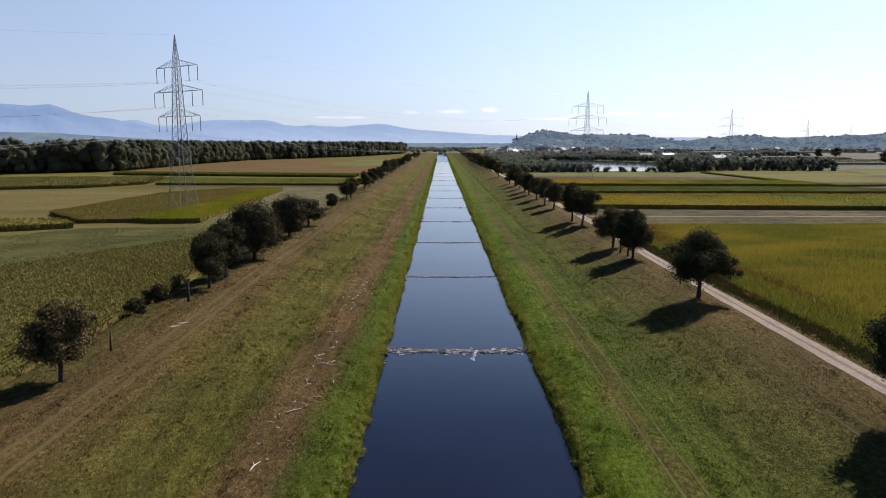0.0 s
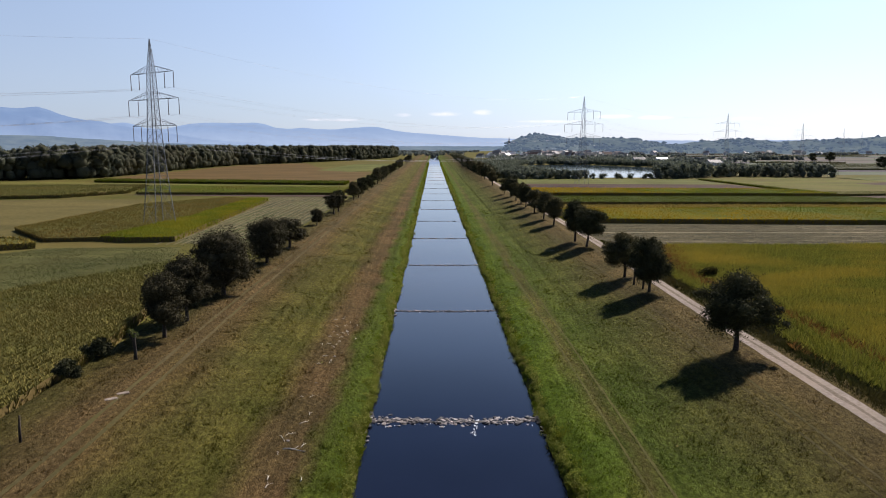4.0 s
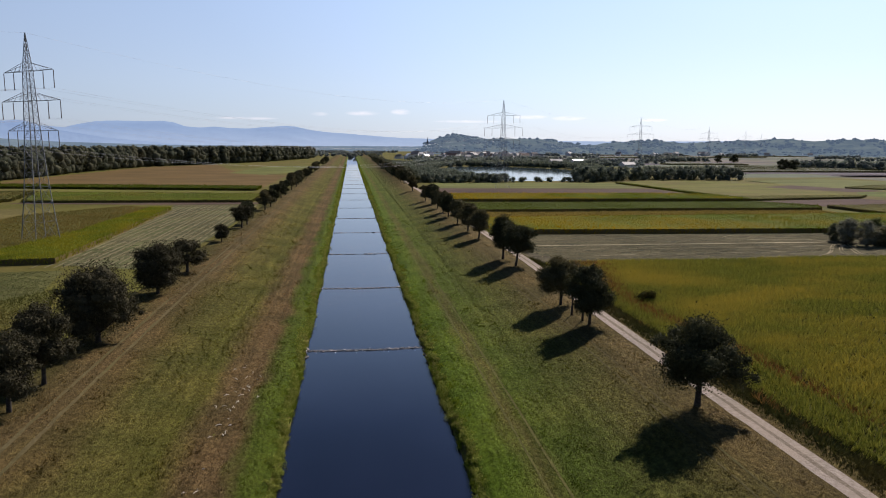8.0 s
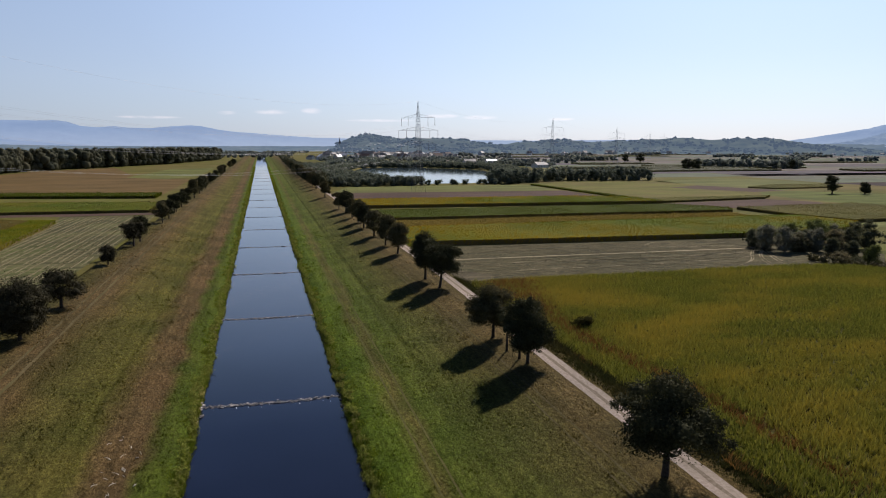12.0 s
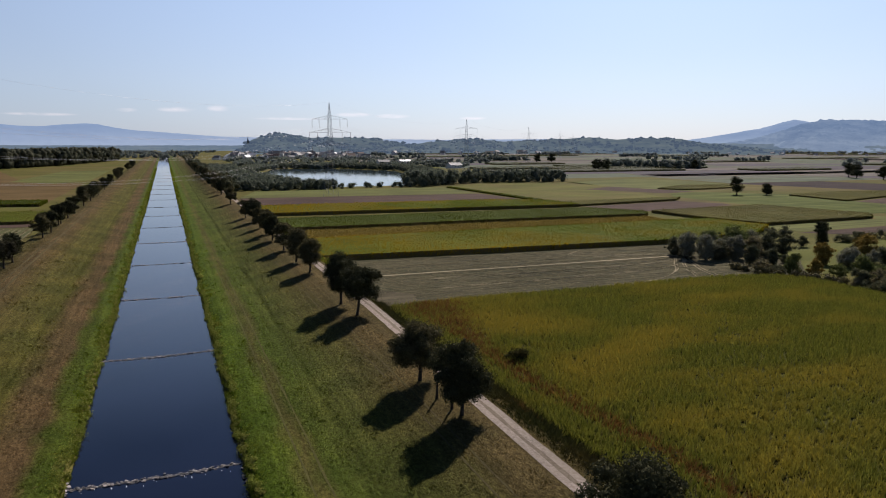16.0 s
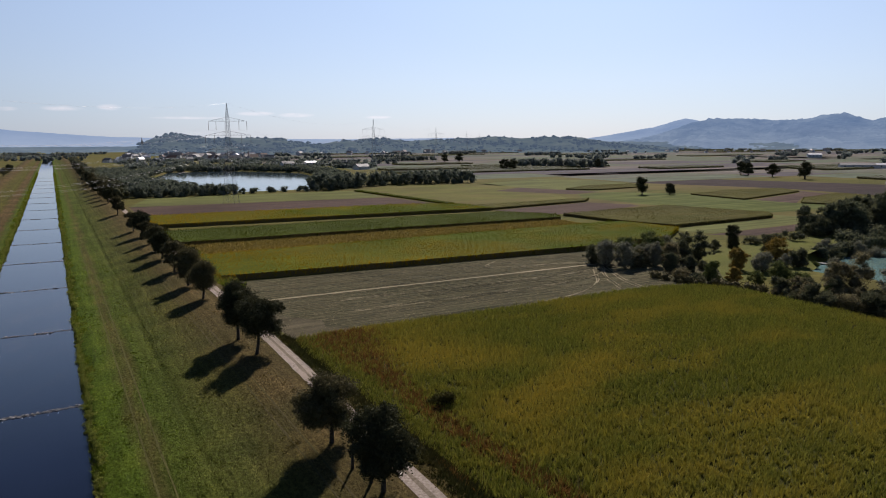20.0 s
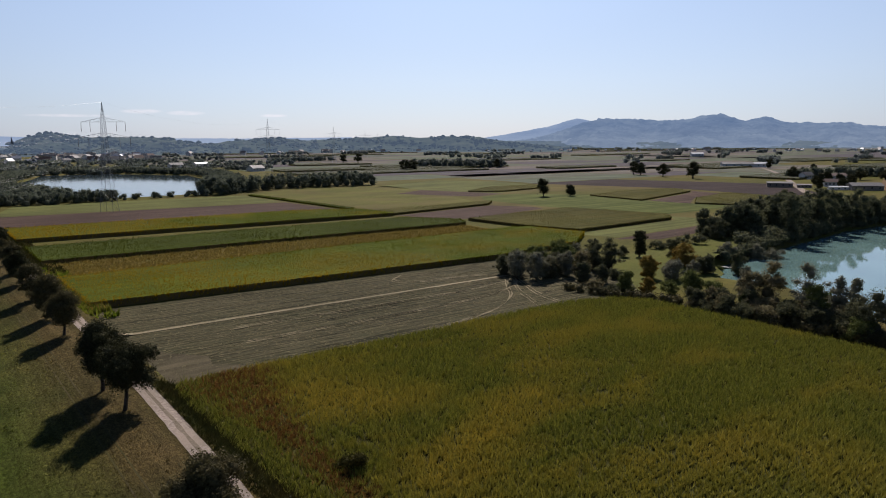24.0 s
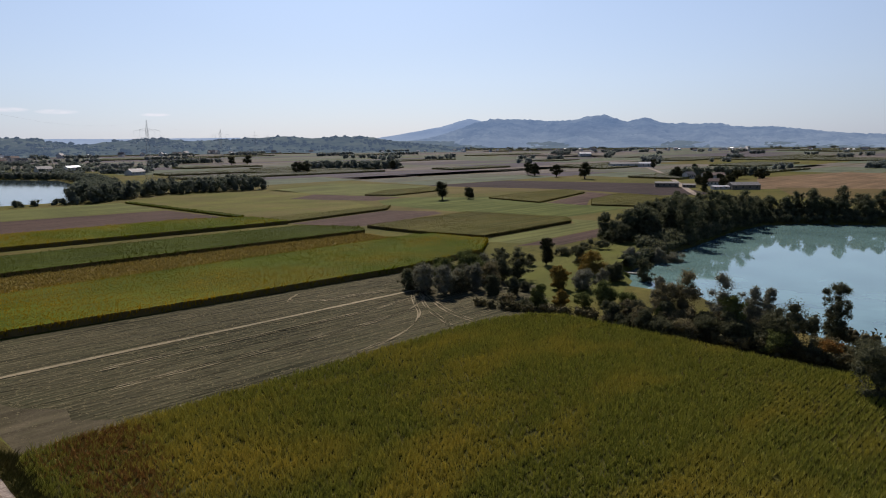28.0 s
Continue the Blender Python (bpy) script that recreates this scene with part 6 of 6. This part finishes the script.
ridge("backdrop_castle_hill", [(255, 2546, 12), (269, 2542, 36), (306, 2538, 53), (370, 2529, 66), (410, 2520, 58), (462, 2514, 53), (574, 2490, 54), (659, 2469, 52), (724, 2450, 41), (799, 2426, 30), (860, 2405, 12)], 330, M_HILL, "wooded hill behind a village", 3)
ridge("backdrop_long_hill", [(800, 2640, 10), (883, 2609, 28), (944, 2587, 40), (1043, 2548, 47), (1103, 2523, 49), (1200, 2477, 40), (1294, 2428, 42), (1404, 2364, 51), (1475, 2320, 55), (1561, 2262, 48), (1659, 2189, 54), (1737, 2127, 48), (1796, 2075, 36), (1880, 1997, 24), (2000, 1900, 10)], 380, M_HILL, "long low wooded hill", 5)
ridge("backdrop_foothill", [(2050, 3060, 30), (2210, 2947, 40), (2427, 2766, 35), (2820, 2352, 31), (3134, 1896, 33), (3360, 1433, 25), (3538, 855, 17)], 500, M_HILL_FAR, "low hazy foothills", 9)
def crest(bearings, far, eye=(0.0, 40.0, 25.0)):
    """Crest line from pairs of bearing and rise, in degrees, at one distance."""
    return [(eye[0] + far * math.sin(radians(a)), eye[1] + far * math.cos(radians(a)), eye[2] + far * math.tan(radians(e))) for a, e in bearings]


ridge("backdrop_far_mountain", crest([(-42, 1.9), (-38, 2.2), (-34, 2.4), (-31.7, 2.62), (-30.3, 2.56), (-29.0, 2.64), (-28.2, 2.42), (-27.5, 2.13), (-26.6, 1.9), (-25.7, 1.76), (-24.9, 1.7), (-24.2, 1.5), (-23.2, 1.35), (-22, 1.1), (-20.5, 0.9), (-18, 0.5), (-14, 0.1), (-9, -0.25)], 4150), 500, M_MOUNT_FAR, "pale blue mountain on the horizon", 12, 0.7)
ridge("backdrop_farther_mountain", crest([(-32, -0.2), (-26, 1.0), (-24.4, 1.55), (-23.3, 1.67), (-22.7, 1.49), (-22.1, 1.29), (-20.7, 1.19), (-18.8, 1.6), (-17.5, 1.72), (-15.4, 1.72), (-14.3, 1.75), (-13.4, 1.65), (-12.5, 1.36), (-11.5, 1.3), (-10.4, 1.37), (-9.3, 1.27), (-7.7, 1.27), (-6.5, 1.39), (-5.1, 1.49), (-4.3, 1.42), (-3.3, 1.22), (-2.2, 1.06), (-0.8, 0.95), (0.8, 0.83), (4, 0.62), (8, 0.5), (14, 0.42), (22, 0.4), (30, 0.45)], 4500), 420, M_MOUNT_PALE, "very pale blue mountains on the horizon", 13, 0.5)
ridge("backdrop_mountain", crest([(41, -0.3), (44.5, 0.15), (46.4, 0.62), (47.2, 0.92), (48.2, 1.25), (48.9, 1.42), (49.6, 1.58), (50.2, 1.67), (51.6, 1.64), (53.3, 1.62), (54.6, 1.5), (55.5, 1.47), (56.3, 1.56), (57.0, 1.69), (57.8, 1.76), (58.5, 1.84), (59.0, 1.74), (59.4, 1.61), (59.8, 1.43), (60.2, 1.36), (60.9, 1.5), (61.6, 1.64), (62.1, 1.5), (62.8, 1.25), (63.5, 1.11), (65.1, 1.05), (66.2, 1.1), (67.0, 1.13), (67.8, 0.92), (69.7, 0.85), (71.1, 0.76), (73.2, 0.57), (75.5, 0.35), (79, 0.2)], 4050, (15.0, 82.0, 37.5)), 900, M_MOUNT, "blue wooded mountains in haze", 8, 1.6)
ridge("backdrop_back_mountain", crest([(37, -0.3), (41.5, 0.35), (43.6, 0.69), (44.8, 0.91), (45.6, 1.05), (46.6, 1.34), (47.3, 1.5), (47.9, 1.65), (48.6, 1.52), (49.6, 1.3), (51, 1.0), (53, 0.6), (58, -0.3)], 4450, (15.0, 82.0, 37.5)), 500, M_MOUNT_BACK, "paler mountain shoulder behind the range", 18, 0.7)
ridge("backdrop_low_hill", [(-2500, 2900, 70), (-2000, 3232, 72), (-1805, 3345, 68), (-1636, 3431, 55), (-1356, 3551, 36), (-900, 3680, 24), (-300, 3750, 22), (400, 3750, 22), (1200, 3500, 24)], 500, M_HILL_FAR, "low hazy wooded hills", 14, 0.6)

# woods and terraces on the two nearer hills
def hill_woods(hill, count, size, seed):
    rng = np.random.default_rng(seed)
    n = len(hill.data.vertices)
    co = np.empty(n * 3)
    hill.data.vertices.foreach_get("co", co)
    co = co.reshape(-1, 3)
    co = co[co[:, 2] > 4]
    w = np.where(np.sin(co[:, 0] * 0.021 + co[:, 2] * 0.11) + rng.normal(0, 0.5, len(co)) > 0.1, 1.0, 0.12)
    pick = rng.choice(len(co), count, p=w / w.sum())
    VV, FF, off = [], [], 0
    for i in pick:
        s = size * rng.uniform(0.5, 1.3)
        v = CORE_V * s * (1 + 0.2 * rng.normal(size=(len(CORE_V), 1))) * np.array([1.3, 1, 0.8]) + co[i] + np.array([*rng.normal(0, 9, 2), s * -0.1])
        VV.append(v), FF.append(CORE_F + off)
        off += len(v)
    # these crowns emit the same painted haze as the hill
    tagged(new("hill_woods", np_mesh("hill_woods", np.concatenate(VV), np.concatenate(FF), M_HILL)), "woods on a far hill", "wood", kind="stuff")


for nm, k, sd in (("backdrop_castle_hill", 800, 71), ("backdrop_long_hill", 900, 72)):
    hill_woods(bpy.data.objects[nm], k, 6.0, sd)

# ---- houses, barns and a church ----
def gable(name, L, W, wall_h, roof_h, wall_m, roof_m, label, category="house", group="", windows=0):
    """A building with thick eaves: walls with gables, a roof of two slopes, and windows and a door where they show."""
    top = tagged(new(name), label, category, group)
    bm = bmesh.new()
    box(bm, -L / 2, L / 2, -W / 2, W / 2, -0.3, wall_h)
    for s in (-1, 1):
        a = [bm.verts.new((s * L / 2, -W / 2, wall_h)), bm.verts.new((s * L / 2, W / 2, wall_h)), bm.verts.new((s * L / 2, 0, wall_h + roof_h))]
        bm.faces.new(a if s > 0 else a[::-1])
    part("wall", bm, wall_m, top)
    bm = bmesh.new()
    e = 0.5
    for s in (-1, 1):
        d = s * (W / 2 + e)
        zl = wall_h - e * roof_h / (W / 2)
        lo = [(-L / 2 - e, d, zl), (L / 2 + e, d, zl), (L / 2 + e, 0, wall_h + roof_h), (-L / 2 - e, 0, wall_h + roof_h)]
        vs = [bm.verts.new(p) for p in lo] + [bm.verts.new((x, y, z + 0.25)) for x, y, z in lo]
        for f in ((0, 1, 2, 3), (7, 6, 5, 4), (0, 4, 5, 1), (1, 5, 6, 2), (3, 2, 6, 7), (0, 3, 7, 4)):
            bm.faces.new([vs[i] for i in f])
    bmesh.ops.recalc_face_normals(bm, faces=bm.faces[:])
    part("roof", bm, roof_m, top)
    for i in range(windows):
        x = -L / 2 + (i + 0.5) * L / windows
        bm = bmesh.new()
        z0, z1 = wall_h * 0.4, wall_h * 0.75
        for a, b, c, d in ((x - 0.7, x - 0.6, z0 - 0.1, z1 + 0.1), (x + 0.6, x + 0.7, z0 - 0.1, z1 + 0.1), (x - 0.6, x + 0.6, z0 - 0.1, z0), (x - 0.6, x + 0.6, z1, z1 + 0.1)):
            box(bm, a, b, -W / 2 - 0.09, -W / 2 + 0.05, c, d)
        frame_part = part("window", bm, M_WOOD, top)
        bm = bmesh.new()
        box(bm, x - 0.6, x + 0.6, -W / 2 - 0.05, -W / 2 + 0.05, z0, z1)
        part("pane", bm, M_PANE, frame_part)
    return top


def put(ob, x, y, turn, s=1.0):
    ob.matrix_basis = pose(x, y, 0, 0, 0, turn) @ Matrix.Diagonal((s, s, s, 1))


FARM = "buildings of the farm"
for L, W, h, r, wm, rm, x, y, turn, lab in [
        (22, 8, 4.0, 1.2, M_WOOD, M_ROOF_GREY, 553, 356, -60, "long grey timber barn by the road"), (12, 8, 2.6, 0.8, M_WOOD, M_ROOF_GREY, 561, 341, -60, "low open shed beside a barn"),
        (24, 13, 4.5, 2.6, M_WALL, M_ROOF, 692, 378, -45, "wide barn with a reddish roof"), (12, 9, 5.0, 3.0, M_WALL, M_ROOF_GREY, 682, 398, -20, "white farmhouse with a grey roof"),
        (26, 14, 4.2, 2.4, M_WOOD, M_ROOF_GREY, 566, 300, -45, "large barn with a pale grey roof"), (20, 6, 2.6, 0.7, M_WALL, M_ROOF_WHITE, 556, 312, -45, "low white-roofed lean-to against a barn"),
        (14, 10, 4.5, 2.6, M_WALL, M_ROOF, 592, 336, -45, "farm building with a red tile roof")]:
    put(gable("barn", L, W, h, r, wm, rm, lab, "barn", FARM, 4), x, y, turn, 0.82)
for L, W, h, r, rm, x, y, turn, lab in [
        (40, 12, 4.5, 2.0, M_ROOF_GREY, 902, 596, -45, "long grey shed far across the fields"), (26, 12, 4.5, 2.0, M_ROOF_WHITE, 924, 576, -45, "pale-roofed shed far across the fields"),
        (26, 16, 6, 2.5, M_ROOF_WHITE, 1405, 985, -45, "white hall far across the fields"), (20, 11, 4.5, 2.4, M_ROOF_WHITE, 364, 1143, 15, "white-roofed hall behind the far lake"),
        (20, 11, 4, 3.2, M_ROOF_GREY, 326, 1137, 10, "dark-roofed barn behind the far lake"), (20, 12, 4.0, 3.4, M_ROOF_GREY, 366, 937, 20, "dark barn beside the far lake")]:
    put(gable("shed", L, W, h, r, M_WALL, rm, lab, "shed", "far sheds", 4), x, y, turn)
for x, y, h, w in [(684, 410, 12, 12), (739, 418, 12, 11), (600, 350, 8, 9), (580, 322, 7, 8), (612, 330, 9, 11), (630, 345, 8, 10), (655, 366, 9, 9), (700, 358, 9, 14), (720, 345, 9, 14), (896, 548, 12, 10)]:
    tree(x, y, h, w, int(x), M_LEAF, h * 0.12, 2400, 0.4, 0, "dark tree beside the farm", group="trees round the farm", blobs=16)
tree(499, 301, 15, 6, 91, M_LEAF, 1.5, 1500, 0.5, 0, "tall narrow dark tree by the farm road", group="trees round the farm", blobs=18)
ribbon("road_farm", [(488, 300), (512, 316), (628, 385), (771, 470), (900, 560), (1100, 690)], 5.0, M_GRAVEL, "pale farm road", 0.08, 0.3, "road")

hs = [gable("house", 12, 9, 5.5, 4, M_WALL, rm, lab, "house", "houses of the village", 3) for rm, lab in ((M_ROOF, "white house with a red tile roof"), (M_ROOF_GREY, "white house with a grey roof"), (M_ROOF_WHITE, "pale flat-looking house in the village"))]
rngh = random.Random(77)
spots = []
for i in range(110):
    y = rngh.uniform(1480, 2140)
    spots.append((120 + (y - 1700) * 0.15 + rngh.uniform(0, 330), y, rngh.uniform(0.8, 1.5)))
for i in range(22):
    spots.append((rngh.uniform(560, 1250), rngh.uniform(1980, 2130), rngh.uniform(0.9, 1.3)))
for i in range(84):
    a = radians(rngh.uniform(30, 76))
    d = rngh.uniform(2350, 2750)
    spots.append((d * math.sin(a), d * math.cos(a), rngh.uniform(0.6, 1.05)))
for i, (x, y, s) in enumerate(spots):
    if i < 3:
        put(hs[i], x, y, rngh.uniform(0, 180), s)
    else:
        copy_thing(hs[rngh.choice((0, 1, 1, 2, 2))], pose(x, y, 0, 0, 0, rngh.uniform(0, 180)) @ Matrix.Diagonal((s * rngh.uniform(0.8, 1.3), s, s * 0.9, 1)))
church = tagged(new("church_tower"), "slim church tower at the foot of a hill", "church")
bm = bmesh.new()
box(bm, -3, 3, -3, 3, 0, 34)
part("tower", bm, M_WALL, church)
bm = bmesh.new()
tip = bm.verts.new((0, 0, 56))
rg4 = [bm.verts.new(p) for p in ((-3.4, -3.4, 34), (3.4, -3.4, 34), (3.4, 3.4, 34), (-3.4, 3.4, 34))]
for i in range(4):
    bm.faces.new((rg4[i], rg4[(i + 1) % 4], tip))
part("spire", bm, M_ROOF_GREY, church)
church.location = (258, 2440, 0)

# a low bridge far along the canal
bridge = tagged(new("bridge"), "low grey bridge far along the canal", "bridge", kind="structure")
bm = bmesh.new()
box(bm, -40, 40, -4, 4, 3.4, 4.4)
part("deck", bm, M_ROOF_GREY, bridge)
for s in (-1, 1):
    bm = bmesh.new()
    box(bm, s * 11 - 1, s * 11 + 1, -4, 4, -3, 3.42)
    part("pier", bm, M_ROOF_GREY, bridge)
    bm = bmesh.new()
    box(bm, -40, 40, s * 3.8 - 0.1, s * 3.8 + 0.1, 4.4, 5.4)
    part("railing", bm, M_STEEL, bridge)
bridge.location = (0, 2500, 0)

# ---- small things ----
# wooden jetty at the lake
jetty = tagged(new("jetty"), "small grey wooden jetty at the lake", "jetty")
for i in range(14):
    bm = bmesh.new()
    box(bm, -0.9, 0.9, i * 0.32, i * 0.32 + 0.29, 0, 0.06)
    part("plank", bm, M_WOOD, jetty)
for x in (-0.8, 0.8):
    for y in (0.3, 4.1):
        bm = bmesh.new()
        tube(bm, [(x, y, -2), (x, y, 0.5)], [0.09, 0.08], 7)
        part("post", bm, M_WOOD, jetty)
jetty.matrix_basis = pose(217.5, 201.5, -3.15, 0, 0, 190)

# driftwood and debris on the dry bank
rngd = random.Random(15)
DEBRIS = "driftwood on the dry bank"


def branch(x, y, L, turn, r=0.05):
    bm = bmesh.new()
    pts = [(t * L, 0.18 * L * math.sin(t * 2.4 + turn), 0.05 + 0.06 * math.sin(t * 5)) for t in np.linspace(0, 1, 7)]
    tube(bm, pts, [r * (1.2 - 0.8 * t) for t in np.linspace(0, 1, 7)], 6)
    tube(bm, [pts[3], (pts[3][0] + L * 0.18, pts[3][1] + L * 0.22, 0.16)], [r * 0.6, r * 0.25], 5)
    ob = tagged(new("driftwood"), "bleached crooked branch lying on dry grass", "driftwood", DEBRIS)
    part("limb", bm, M_DRIFT, ob, smooth=True)
    ob.matrix_basis = pose(x, y, float(ground_z(x, y)) + 0.13, 0, 0, turn)


branch(-15.6, 46.5, 1.7, 62, 0.05)
branch(-14.9, 70.6, 1.9, 8, 0.06)
branch(-15.4, 57.5, 1.6, 30)
for i in range(48):
    y = rngd.choice((57, 62, 71, 80, 96, 103, 106, 109, 112, 115)) + rngd.uniform(-3.5, 3.5)
    branch(-14.6 + rngd.gauss(0, 0.9), y, rngd.uniform(0.4, 1.1), rngd.uniform(40, 140), rngd.uniform(0.018, 0.035))
for i in range(12):
    s = rngd.uniform(0.2, 0.45)
    ob = tagged(new("stone", ROCKS[rngd.randrange(8)]), "pale stone lying on dry grass", "stone", "stones on the dry bank")
    x, y = -14.4 + rngd.gauss(0, 1.2), rngd.uniform(48, 120)
    ob.matrix_basis = pose(x, y, float(ground_z(x, y)) + 0.13, 0, 0, rngd.uniform(0, 360)) @ Matrix.Diagonal((s, s, s, 1))
for x, y in ((-31.4, 75.6), (-31.0, 77.2)):
    bm = bmesh.new()
    box(bm, -0.55, 0.55, -0.28, 0.28, 0, 0.1)
    bmesh.ops.bevel(bm, geom=bm.edges[:], offset=0.03, segments=1, affect="EDGES")
    ob = tagged(new("paving_slab"), "pale flat stone slab in the grass", "slab")
    part("slab", bm, M_GRAVEL, ob)
    ob.matrix_basis = pose(x, y, float(ground_z(x, y)) + 0.09, 0, 0, 35)
